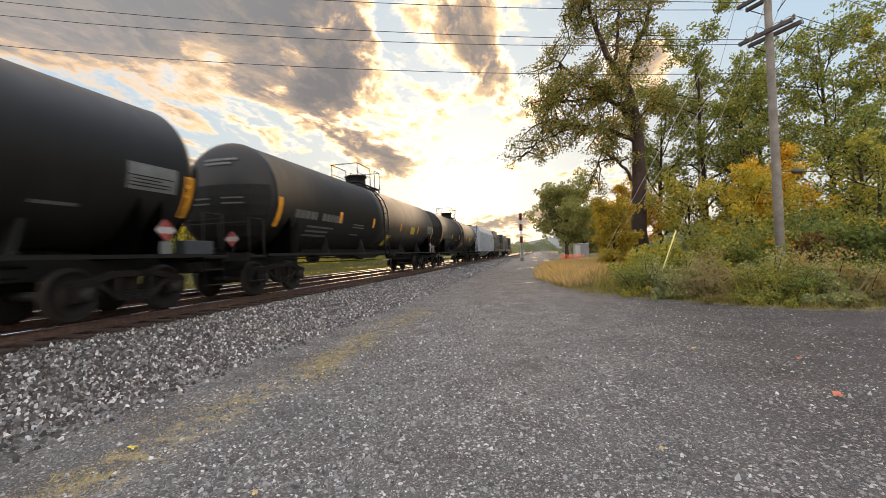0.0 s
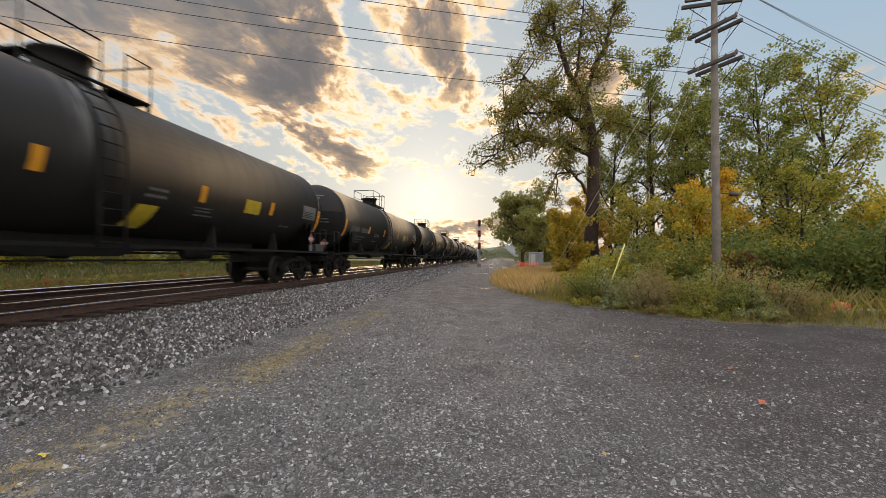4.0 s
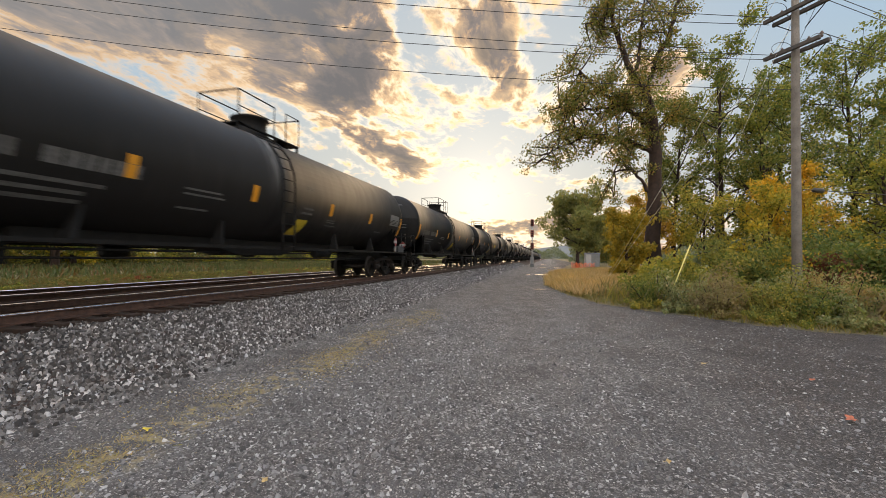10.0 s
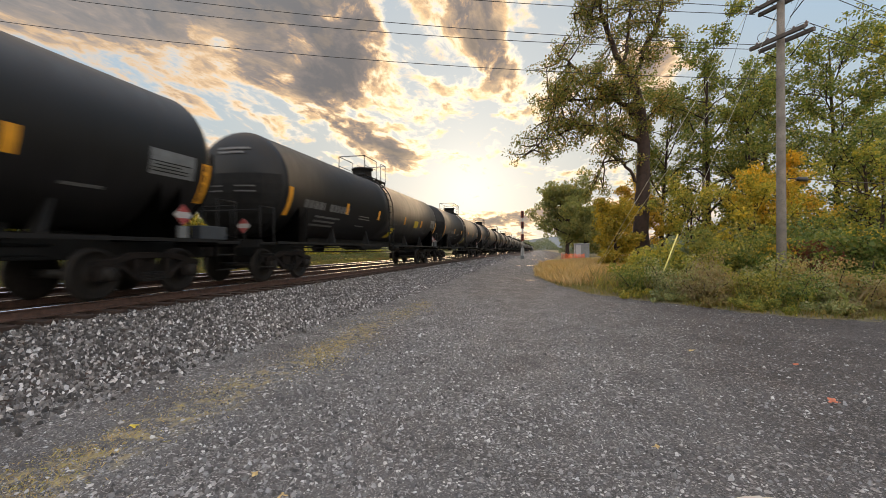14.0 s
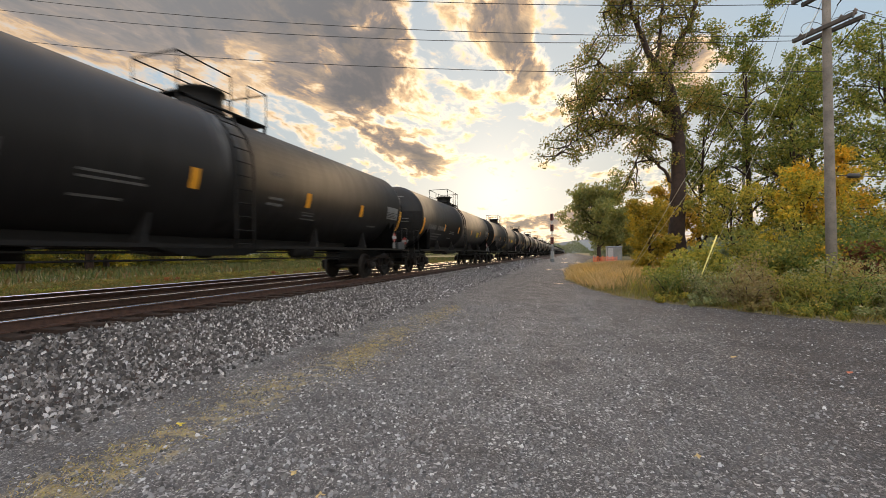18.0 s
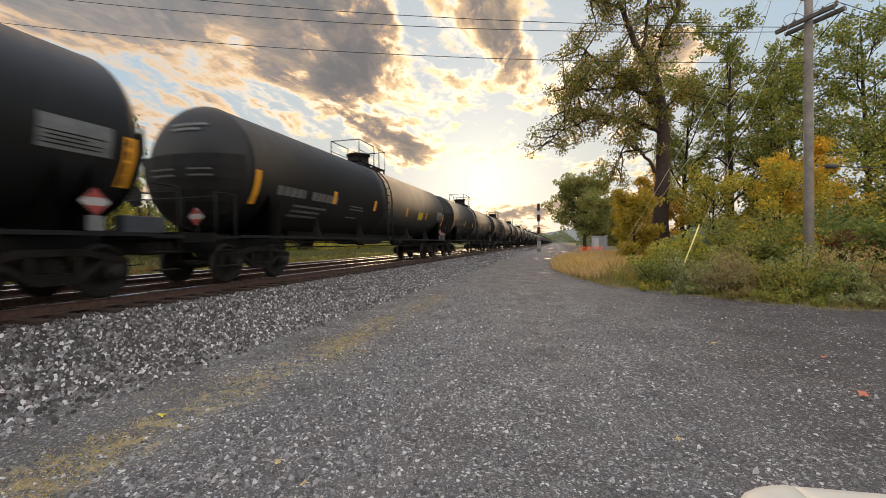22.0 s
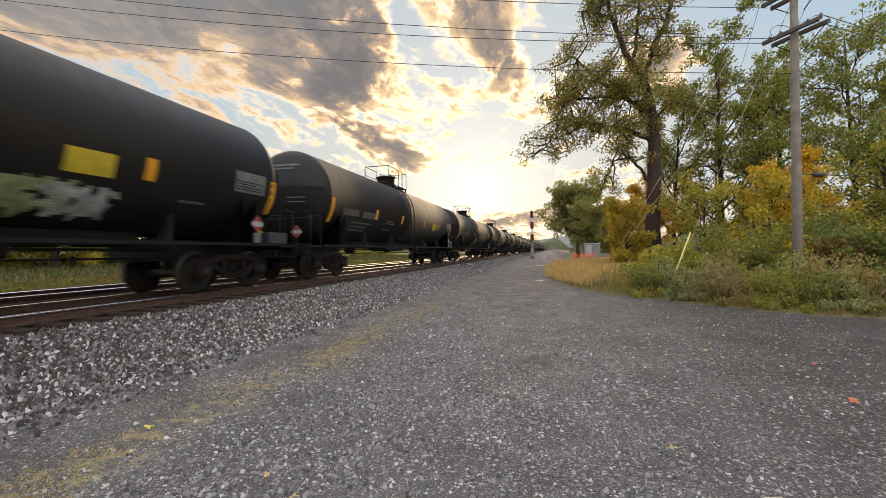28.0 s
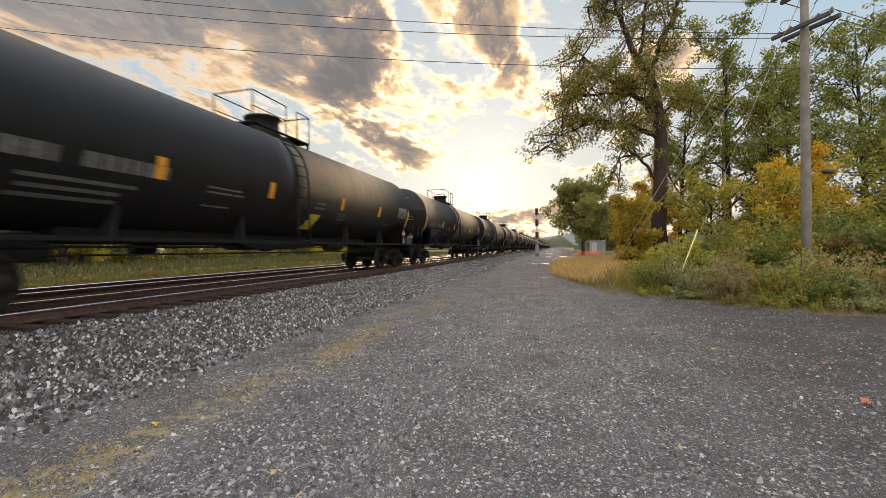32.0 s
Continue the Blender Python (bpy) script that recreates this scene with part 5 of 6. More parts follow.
def tree(name, x, y, height, spread, trunk, leaves, mat, label, lean=(0, 0), first=0.3, leaf=0.13, limbs=11, z0=0.0, clump=0.9):
    """A tapered trunk, rising limbs with side branches, and leaves in tufts along them, with gaps between the limbs."""
    t = tagged(empty(name, pose(x, y, z0)), label, "tree")
    bm = bmesh.new()
    n = 8
    pts = [Vector((lean[0] * (k / n) ** 1.5 + rng.normal() * 0.02 * height / n * (k > 0), lean[1] * k / n + rng.normal() * 0.02 * height / n * (k > 0), height * 0.95 * k / n - 0.2)) for k in range(n + 1)]
    tube(bm, pts, [trunk * (1 - k / n) ** 0.8 * (1.25 if k == 0 else 1) + 0.02 for k in range(n + 1)], 10)
    clumps = []
    for i in range(limbs):
        f = first + (0.93 - first) * (i + rng.uniform(0, 0.8)) / limbs
        k = min(n - 1, int(f * n))
        s = pts[k].lerp(pts[k + 1], f * n - k)
        a = i * 2.4 + rng.uniform(-0.5, 0.5)
        reach = spread * (0.50 + 0.65 * math.sin(math.pi * min(1, (f - first * 0.6) / (1.05 - first * 0.6)))) * rng.uniform(0.7, 1.2)
        lp, lr = limb(s, (math.cos(a), math.sin(a), rng.uniform(0.45, 1.1)), reach, trunk * 0.45 * (1.1 - f) + 0.012)
        for q, p in enumerate(lp):
            p.z += 0.10 * reach * (q / 6) ** 2
        tube(bm, lp, lr, 6)
        for j in (2, 3, 4, 5, 6):
            if j > 3:
                clumps.append((*lp[j], clump * rng.uniform(0.35, 0.8)))
            for _ in range(2):
                way = (lp[j] - lp[j - 1]).normalized() + Vector(rng.normal(size=3)) * 0.75 + Vector((0, 0, 0.2))
                sp, sr = limb(lp[j], way, reach * rng.uniform(0.22, 0.48), lr[j] * 0.5, n=3)
                tube(bm, sp, sr, 4, cap=False)
                clumps.append((*sp[-1], clump * rng.uniform(0.45, 1.0)))
                clumps.append((*sp[2], clump * rng.uniform(0.35, 0.7)))
    clumps.append((*pts[-1], clump * 0.8))
    clumps.append((*pts[-2], clump * 0.7))
    part("trunk", bm, BARK, t, "bark-covered trunk and limbs")
    link("crown", leaf_soup("crown", clumped(clumps, leaves), leaf, mat), mat, t, "loose crown of small leaves")
    return t


def bush(x, y, w, h, leaves, mat, label, leaf=0.06, z0=0.0, name="bush"):
    b = tagged(empty(name, pose(x, y, z0)), label, "bush")
    bm = bmesh.new()
    clumps = []
    for i in range(9):
        a = rng.uniform(0, 2 * math.pi)
        lp, lr = limb((rng.normal() * w * 0.12, rng.normal() * w * 0.12, -0.05), (math.cos(a) * 0.7 * w / h, math.sin(a) * 0.7 * w / h, 1), h * rng.uniform(0.6, 1.0), 0.013, n=4)
        tube(bm, lp, lr, 4)
        for p in lp[1:]:
            clumps.append((*p, 0.30 * h * rng.uniform(0.5, 1.0)))
    for i in range(10):
        clumps.append((rng.normal() * w * 0.3, rng.normal() * w * 0.3, h * rng.uniform(0.1, 0.6), 0.3 * h * rng.uniform(0.5, 1)))
    pts = clumped(clumps, leaves)
    pts[:, 2] = np.abs(pts[:, 2])
    tagged(part("brushwood", bm, BARK, b), kind="stuff")
    link("foliage", leaf_soup("foliage", pts, leaf, mat), mat, b)
    return b



def cottonwood():
    """The tall tree by the lane: dark trunk, forked crown, one long low limb over the lot."""
    t = tagged(empty("cottonwood_tree", pose(0, 30, 0)), "tall old cottonwood with dark trunk and thinning green-gold leaves", "tree")
    bm = bmesh.new()
    clumps = []

    def run(points, r0, r1, twigs, clump, start=1):
        pts = [Vector((x, dy, z)) for x, dy, z in points]
        dense = []
        for a, b in zip(pts, pts[1:]):
            for k in range(4):
                dense.append(a.lerp(b, k / 4) + Vector(rng.normal(size=3)) * 0.05)
        dense.append(pts[-1])
        m = len(dense)
        tube(bm, dense, [r0 + (r1 - r0) * k / (m - 1) for k in range(m)], 9)
        for k in range(start, m):
            for _ in range(twigs):
                if rng.random() < 0.75:
                    way = Vector(rng.normal(size=3)) + Vector((0, 0, 0.15))
                    lp, lr = limb(dense[k], way, rng.uniform(0.8, 2.4), 0.05, 0.4, 4)
                    tube(bm, lp, lr, 4, cap=False)
                    for j in (2, 3, 4):
                        clumps.append((*lp[j], clump * rng.uniform(0.6, 1.4)))

    run([(6.7, 0, -0.3), (6.6, 0, 3.9), (6.8, 0, 6.1), (6.73, 0, 8.9), (6.67, 0, 10.3), (6.2, 0, 12.6)], 0.52, 0.30, 1, 0.5, 15)
    run([(6.2, 0, 12.6), (6.8, 0.3, 15.0), (7.8, 0.5, 16.7), (8.2, 0.6, 18.6), (8.6, 0.5, 20.5)], 0.24, 0.05, 3, 0.50, 3)
    run([(6.2, 0, 12.6), (5.35, -0.3, 14.0), (4.3, -0.6, 16.7), (3.9, -0.8, 18.2), (3.7, -0.8, 20.0)], 0.26, 0.05, 4, 0.52, 2)
    run([(5.5, -0.3, 13.8), (5.9, 0.2, 16.0), (6.2, 0.5, 18.5), (6.3, 0.6, 20.8)], 0.14, 0.04, 3, 0.48, 3)
    run([(4.3, -0.6, 16.7), (3.2, -0.9, 17.3), (2.0, -1.0, 17.4)], 0.10, 0.03, 3, 0.45, 2)
    run([(6.67, 0, 10.3), (5.7, -0.4, 11.0), (4.75, -0.8, 11.5), (3.4, -1.2, 12.5), (2.1, -1.5, 13.8), (1.2, -1.6, 14.5)], 0.20, 0.04, 4, 0.52, 3)
    run([(4.75, -0.8, 11.5), (3.2, -1.4, 11.4), (1.6, -1.6, 11.5), (0.6, -1.7, 11.6)], 0.12, 0.03, 4, 0.50, 3)
    run([(6.7, 0, 8.7), (6.0, -0.3, 9.0), (5.0, -0.8, 9.3), (4.0, -1.2, 9.5), (2.4, -1.6, 9.6), (0.9, -1.8, 9.1), (-0.5, -1.9, 8.2)], 0.18, 0.02, 4, 0.46, 7)
    run([(2.4, -1.6, 9.8), (1.4, -1.9, 10.3), (0.4, -2.0, 10.0)], 0.06, 0.02, 3, 0.50, 1)
    run([(6.65, 0, 5.8), (6.0, -0.3, 6.6), (5.2, -0.6, 7.6), (4.2, -0.8, 7.4), (3.7, -0.9, 6.2)], 0.13, 0.03, 2, 0.42, 6)
    run([(6.7, 0, 9.9), (7.6, 0.5, 11.0), (8.6, 1.0, 12.0)], 0.12, 0.03, 3, 0.55, 3)
    part("trunk", bm, BARK, t, "dark trunk and forked limbs")
    link("crown", leaf_soup("crown", clumped(clumps, 43000), 0.074, LEAF_OAK), LEAF_OAK, t, "thinning crown of small leaves with gaps")


cottonwood()
tree("lane_tree", 4.9, 78, 11.6, 5.0, 0.36, 22000, LEAF_LANE, "round-crowned green tree beside the lane", leaf=0.20, clump=1.4, first=0.2, limbs=16)
tree("lane_tree", 9.0, 88, 9.0, 4.5, 0.35, 12000, LEAF_LANE, "smaller green tree beside the lane", leaf=0.26, clump=1.5, first=0.1)
WOOD = ((12.0, 34, 17.6, 4.2, 0.20, 24000), (15.9, 35, 16.0, 3.4, 0.17, 13000), (18.6, 31.5, 16.2, 3.4, 0.18, 15000), (20.4, 28.5, 14.6, 2.9, 0.17, 11000), (9.4, 36, 13.0, 3.4, 0.18, 14000), (13.4, 31, 11.5, 3.0, 0.14, 11000), (17.4, 27, 8.6, 2.4, 0.12, 7000))
for i, (x, y, h, sp, tr, count) in enumerate(WOOD):
    m = (LEAF_TALL, LEAF_GREEN, LEAF_TALL)[i % 3]
    tree("woodland_tree", x, y, h, sp, tr, count, m, "tall green tree at the edge of the wood", lean=(0.05 * h * math.sin(i * 1.9), 0), leaf=0.088, first=0.16, clump=0.70, limbs=19)
for x, y, h, sp in ((4.5, 27, 4.6, 1.3), (7.0, 33, 6.6, 1.8), (12.6, 26, 6.2, 1.8)):
    tree("golden_tree", x, y, h, sp, 0.10, 10500, LEAF_GOLD, "young tree with yellow autumn leaves", leaf=0.085, first=0.06, clump=0.55, limbs=14)
for x, y, h, sp in ((10.6, 24, 4.8, 1.9), (14.6, 22, 6.0, 2.1), (16.6, 20, 4.0, 1.8), (9.0, 28, 5.2, 2.0), (18.5, 20, 3.4, 1.7)):
    tree("sapling", x, y, h, sp, 0.08, 6500, LEAF_LIME, "young yellow-green tree behind the shrubs", leaf=0.075, first=0.06, clump=0.52, limbs=13)
# tall shrubs behind the verge
for i in range(26):
    x = 4.4 + i * 0.70 + rng.uniform(-0.2, 0.2)
    y = float(np.interp(x, [3, 5, 8, 12, 22], [19.5, 18.0, 17.0, 15.8, 14.5])) + (i % 3) * 1.3
    m, lab = ((LEAF_BUSH, "dense green roadside shrub"), (LEAF_BUSH, "dense green roadside shrub"), (LEAF_GREEN, "dark green roadside shrub"), (LEAF_GOLD, "yellowing leafy roadside shrub"))[i % 4]
    if x < 6.6:
        m, lab = LEAF_LIME, "yellow-green shrub beside the dry grass"
    # right-hand shrubs get the darker leaves, shade included in their colour
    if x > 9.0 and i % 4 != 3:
        m, lab = LEAF_SHADED, "dense green shrub beside the lot, its shade in the leaf colour"
    bush(x, y, 2.1, (2.1 if x > 6.6 else 1.5) + 0.5 * math.sin(i * 1.7) + 0.05 * i, 6500, m, lab, leaf=0.066)
bush(8.45, 15.9, 0.8, 1.8, 3200, LEAF_RED, "shrub with dull red autumn leaves", leaf=0.06)
bush(7.3, 14.3, 2.2, 1.3, 6000, LEAF_BROWN, "brown withered brush at the pole's foot", leaf=0.05)
bush(5.6, 15.0, 2.0, 1.2, 5000, LEAF_BROWN, "brown withered brush beside the shrubs", leaf=0.05)
# low weeds along the lot's edge
for i in range(38):
    x = 3.1 + i * 0.265 + rng.uniform(-0.1, 0.1)
    y = float(verge_y(x)) + 0.9 + 0.75 * (i % 3)
    h = 0.45 + 0.3 * (i % 3) + 0.25 * abs(math.sin(i * 2.1))
    m, lab = ((LEAF_BUSH, "low green weeds at the edge of the gravel"), (LEAF_BROWN, "brown seeding weeds at the edge of the gravel"), (LEAF_SAGE, "grey-green leafy weeds at the edge of the gravel"), (LEAF_GREEN, "dark green weeds at the edge of the gravel"))[(i * 7 % 11) % 4]
    if 8.5 < x < 10.9:
        continue
    bush(x, y, 1.2, h * 1.15, 3600, m, lab, leaf=0.034, name="weed_clump")
# beyond the tracks
for i in range(40):
    y = 0.5 + i * 1.5
    h = rng.uniform(0.35, 0.75)
    m, lab = ((WEED, "pale green weeds beyond the tracks"), (LEAF_BUSH, "green leafy weeds beyond the tracks"), (WEED, "pale green weeds beyond the tracks"), (LEAF_RED, "rust coloured weeds beyond the tracks"), (LEAF_SAGE, "grey-green weeds beyond the tracks"))[(i * 3) % 5]
    bush(-16.2 - rng.uniform(0, 8.0), y, 2.2, h * 0.9, 2200, m, lab, leaf=0.05, z0=0.15, name="weed_clump")
for i in range(24):
    tree("hedgerow_tree", -62 - rng.uniform(0, 10), 2 + i * 5.2, rng.uniform(5.5, 8.5), 4.2, 0.18, 4200, (LEAF_LIME, LEAF_GREEN, LEAF_BUSH)[i % 3], "small leafy tree in the field hedgerow", leaf=0.26, first=0.02, clump=1.5, limbs=12)
for i in range(44):
    bush(-56 - rng.uniform(0, 6), i * 3.5, 5.5, rng.uniform(2.8, 3.8), 1700, (LEAF_BUSH, FIELD, LEAF_LIME)[i % 3], "rough hedge bush across the field", leaf=0.17, z0=0.1, name="hedge_bush")
for x, y, h in ((-50, 26, 16), (-47, 30, 15), (-52, 33, 15), (-49, 21, 17), (-55, 37, 13)):
    tree("field_tree", x, y, h, 5.5, 0.3, 11000, LEAF_GREEN, "green tree in the field beyond the tracks", leaf=0.2, first=0.1, clump=1.3, limbs=16)


# ---- grasses ----
def blades(name, roots, height, mat, width=0.012, lean=0.35):
    """Tapered grass blades, two triangles each."""
    n = len(roots)
    a = rng.uniform(0, 2 * np.pi, n)
    w = np.stack([np.cos(a), np.sin(a), 0 * a], -1) * (width * rng.uniform(0.6, 1.4, n))[:, None]
    h = height * rng.uniform(0.45, 1.15, n)
    tip = roots + np.stack([rng.normal(size=n) * lean * h, rng.normal(size=n) * lean * h, h], -1)
    mid = roots * 0.5 + tip * 0.5 + np.stack([0 * h, 0 * h, 0.12 * h], -1)
    v = np.stack([roots - w, roots + w, mid + w * 0.6, tip], 1).reshape(-1, 3)
    return soup(name, v, np.arange(4 * n).reshape(n, 4), mat)


def scatter(n, x0, x1, y0, y1, keep):
    p = np.stack([rng.uniform(x0, x1, n), rng.uniform(y0, y1, n)], -1)
    p = p[keep(p[:, 0], p[:, 1])]
    return np.column_stack([p, ground_z(p[:, 0], p[:, 1]) - 0.01])


def stuff(name, me, label, category):
    return tagged(new(name, me), label, category, kind="stuff")


r = scatter(60000, -1.5, 9, 18, 60, lambda x, y: (off_lot(x, y) > 0.55 + 0.25 * rng.random(len(x))) & (x < 6 + 0 * y) & (y < 46))
stuff("dry_grass", blades("dry_grass", r, 0.52, STRAW, 0.012), "tall tan dry grass beside the lane", "grass")
r = scatter(26000, 0.5, 14, 10.5, 20, lambda x, y: (off_lot(x, y) > 0.42 + 0.2 * rng.random(len(x))))
stuff("verge_grass", blades("verge_grass", r, 0.20, WEED, 0.007), "short green and yellow grass along the gravel", "grass")
r = scatter(85000, -26, -15.0, -2, 75, lambda x, y: x < -15.0 - 0.6 * rng.random(len(x)))
stuff("field_grass", blades("field_grass", r, 0.32, FIELD, 0.011, 0.6), "weedy green grass beyond the tracks", "grass")
r = scatter(26000, -62, -26, 0, 140, lambda x, y: x < 0)
stuff("field_grass", blades("field_grass", r, 0.6, FIELD, 0.06), "rough pale grass of the field", "grass")
r = scatter(3500, 2.0, 14, 10.5, 19, lambda x, y: (off_lot(x, y) > 0.75 + 0.4 * rng.random(len(x))) & (off_lot(x, y) < 2.2))
stuff("tall_weeds", blades("tall_weeds", r, 0.75, LEAF_BROWN, 0.006, 0.25), "tall thin brown and green weed stalks", "weeds")
r = scatter(3500, 2.0, 14, 10.5, 19, lambda x, y: (off_lot(x, y) > 0.7 + 0.4 * rng.random(len(x))) & (off_lot(x, y) < 2.2))
stuff("green_weeds", blades("green_weeds", r, 0.6, LEAF_BUSH, 0.007, 0.35), "tall green weed stalks", "weeds")


def strip(x, y):
    """The line of weeds between the lane and the ballast."""
    c = -3.36 + 0.16 * np.sin(y * 1.3) - 0.01 * y
    return np.exp(-((x - c) / 0.40) ** 2) * np.clip(0.45 + 0.75 * np.sin(y * 2.3 + 1.0 + 1.5 * np.sin(x * 4)) * np.sin(y * 0.9 + x), 0.04, 1) * np.interp(y, [0, 5.5, 10, 14], [1, 1, 0.5, 0.0])


r = scatter(170000, -4.6, -2.3, 0.5, 13, lambda x, y: rng.random(len(x)) < 0.55 * strip(x, y))
stuff("lane_weeds", blades("lane_weeds", r, 0.030, MOSS, 0.004, 1.1), "flattened yellow-green weeds in the gravel", "weeds")


# ---- stones ----
def stone_soup(name, at, size, mat, flat=0.6):
    """Angular stones: jittered boxes, each turned its own way."""
    n = len(at)
    c = np.array([(x, y, z) for x in (-1, 1) for y in (-1, 1) for z in (-1, 1)], float)
    v = c[None] * rng.uniform(0.55, 1.0, (n, 8, 3))
    v *= np.stack([rng.uniform(0.7, 1.3, n), rng.uniform(0.7, 1.3, n), rng.uniform(0.6, 1.0, n) * flat], -1)[:, None] * (size * rng.uniform(0.5, 1.25, n))[:, None, None]
    q = rng.normal(size=(n, 4)) * (0.5, 0.5, 0.5, 1.0) + (0.8, 0, 0, 0)
    q /= np.linalg.norm(q, axis=1, keepdims=True)
    w, x, y, z = q.T
    m = np.stack([1 - 2 * (y * y + z * z), 2 * (x * y - z * w), 2 * (x * z + y * w), 2 * (x * y + z * w), 1 - 2 * (x * x + z * z), 2 * (y * z - x * w), 2 * (x * z - y * w), 2 * (y * z + x * w), 1 - 2 * (x * x + y * y)], -1).reshape(n, 3, 3)
    v = np.einsum("nij,nkj->nki", m, v) + at[:, None]
    f = np.array([(0, 1, 3, 2), (4, 6, 7, 5), (0, 4, 5, 1), (2, 3, 7, 6), (0, 2, 6, 4), (1, 5, 7, 3)])
    return soup(name, v.reshape(-1, 3), (f[None] + 8 * np.arange(n)[:, None, None]).reshape(-1, 4), mat)


def chip_soup(name, at, size, mat, flat=0.55):
    """Small crushed chips: flattened jittered octahedra."""
    n = len(at)
    c = np.array([(1, 0, 0), (0, 1, 0), (-1, 0, 0), (0, -1, 0), (0, 0, 1), (0, 0, -1)], float)
    v = c[None] * rng.uniform(0.6, 1.2, (n, 6, 1)) * (1.0, 1.0, flat) + rng.normal(size=(n, 6, 3)) * 0.16
    a = rng.uniform(0, 2 * np.pi, n)
    ca, sa = np.cos(a)[:, None], np.sin(a)[:, None]
    x, y = v[..., 0] * rng.uniform(0.8, 1.5, n)[:, None], v[..., 1]
    tilt = rng.normal(size=(n, 1)) * 0.35
    v = np.stack([x * ca - y * sa, x * sa + y * ca, v[..., 2] + x * tilt], -1) * (size * rng.uniform(0.5, 1.5, n))[:, None, None] + at[:, None]
    f = np.array([(0, 1, 4), (1, 2, 4), (2, 3, 4), (3, 0, 4)])
    return soup(name, v.reshape(-1, 3), (f[None] + 6 * np.arange(n)[:, None, None]).reshape(-1, 3), mat)


def pebble_soup(name, at, size, mat, flat=0.6):
    """Broken stones: a five-sided foot, a smaller tilted top and their flanks, each turned its own way."""
    n = len(at)
    k = np.arange(5) * 2 * np.pi / 5
    a = k[None] + rng.uniform(0, 2 * np.pi, (n, 1)) + rng.normal(size=(n, 5)) * 0.22
    r = rng.uniform(0.75, 1.2, (n, 5))
    long = rng.uniform(0.8, 1.35, (n, 1))
    turn = rng.uniform(0, 2 * np.pi, (n, 1))
    foot = np.stack([np.cos(a) * r * long, np.sin(a) * r, 0 * a - 0.35 * flat], -1)
    top = np.stack([np.cos(a + 0.25) * r * long * 0.62, np.sin(a + 0.25) * r * 0.62, 0 * a + 0.75 * flat + rng.normal(size=(n, 5)) * 0.10], -1)
    top[..., 2] += (top[..., 0] * rng.normal(size=(n, 1)) + top[..., 1] * rng.normal(size=(n, 1))) * 0.60
    v = np.concatenate([foot, top], 1)
    c, s = np.cos(turn), np.sin(turn)
    v = np.stack([v[..., 0] * c - v[..., 1] * s, v[..., 0] * s + v[..., 1] * c, v[..., 2]], -1)
    v = v * (size * rng.uniform(0.45, 1.45, n))[:, None, None] + at[:, None]
    f = [(i, (i + 1) % 5, 5 + (i + 1) % 5) for i in range(5)] + [(i, 5 + (i + 1) % 5, 5 + i) for i in range(5)] + [(5, 6, 7), (5, 7, 8), (5, 8, 9)]
    return soup(name, v.reshape(-1, 3), (np.array(f)[None] + 10 * np.arange(n)[:, None, None]).reshape(-1, 3), mat)


def ballast_keep(x, y):
    near = np.clip(1.15 - y / 60, 0.25, 1)
    return (rng.random(len(x)) < near * np.interp(x, [-7.6, -7.1, -5.6, -5.0, -4.4], [0.6, 1, 1, 0.5, 0.0]))


r = scatter(50000, -7.6, -4.4, -1.0, 14, ballast_keep)
stuff("ballast", pebble_soup("ballast", r + (0, 0, 0.010), 0.028, STONE, 1.0), "loose grey crushed-stone ballast shoulder", "ballast")
r = scatter(50000, -7.6, -4.4, 14, 32, ballast_keep)
stuff("ballast", chip_soup("ballast", r + (0, 0, 0.012), 0.034, STONE, 0.85), "loose grey crushed-stone ballast along the track", "ballast")
r = scatter(15000, -7.4, -4.9, 27, 100, lambda x, y: rng.random(len(x)) < np.interp(y, [27, 34, 100], [0.2, 1, 0.5]))
stuff("far_ballast", chip_soup("far_ballast", r + (0, 0, 0.012), 0.062, STONE, 0.8), "grey ballast shoulder farther along the track", "ballast")
r = scatter(12000, -14.6, -7.2, -2, 40, lambda x, y: x < 0)
stuff("track_ballast", stone_soup("track_ballast", r + (0, 0, 0.0), 0.05, BED_STONE, 0.75), "brown-grey ballast between the rails", "ballast")


def lane_keep(x, y):
    d = np.hypot(x, y)
    ridge = 0.40 + 0.60 * np.exp(-((x + 1.9 + 0.02 * y) / 1.1) ** 2)
    return (rng.random(len(x)) < ridge * np.clip(3.2 / d, 0.05, 1)) & (off_lot(x, y) < 0.45)


def fine_keep(x, y):
    d = np.hypot(x, y)
    return (rng.random(len(x)) < np.clip(2.4 / d, 0.04, 1) ** 1.5) & (off_lot(x, y) < 0.45)


r = scatter(145000, -5.4, 5.5, 0.8, 14, lane_keep)
stuff("gravel", pebble_soup("gravel", r + (0, 0, 0.002), 0.0185, GRIT, 0.55), "scattered pale crushed stones on the lot", "gravel")
r = scatter(260000, -5.4, 6.0, 0.9, 10, fine_keep)
stuff("fine_gravel", chip_soup("fine_gravel", r + (0, 0, 0.002), 0.0085, GRIT, 0.6), "fine grey stone chips on the lot", "gravel")



def coarse_keep(x, y):
    band = np.exp(-((x + 1.7 + 0.03 * y) / 0.9) ** 2) + 0.5 * np.exp(-((x - 0.9 + 0.05 * y) / 0.5) ** 2) + 0.10
    return (rng.random(len(x)) < band * np.clip(4.0 / np.hypot(x, y), 0.2, 1)) & (off_lot(x, y) < 0.4)


r = scatter(26000, -4.6, 4.5, 1.0, 13, coarse_keep)
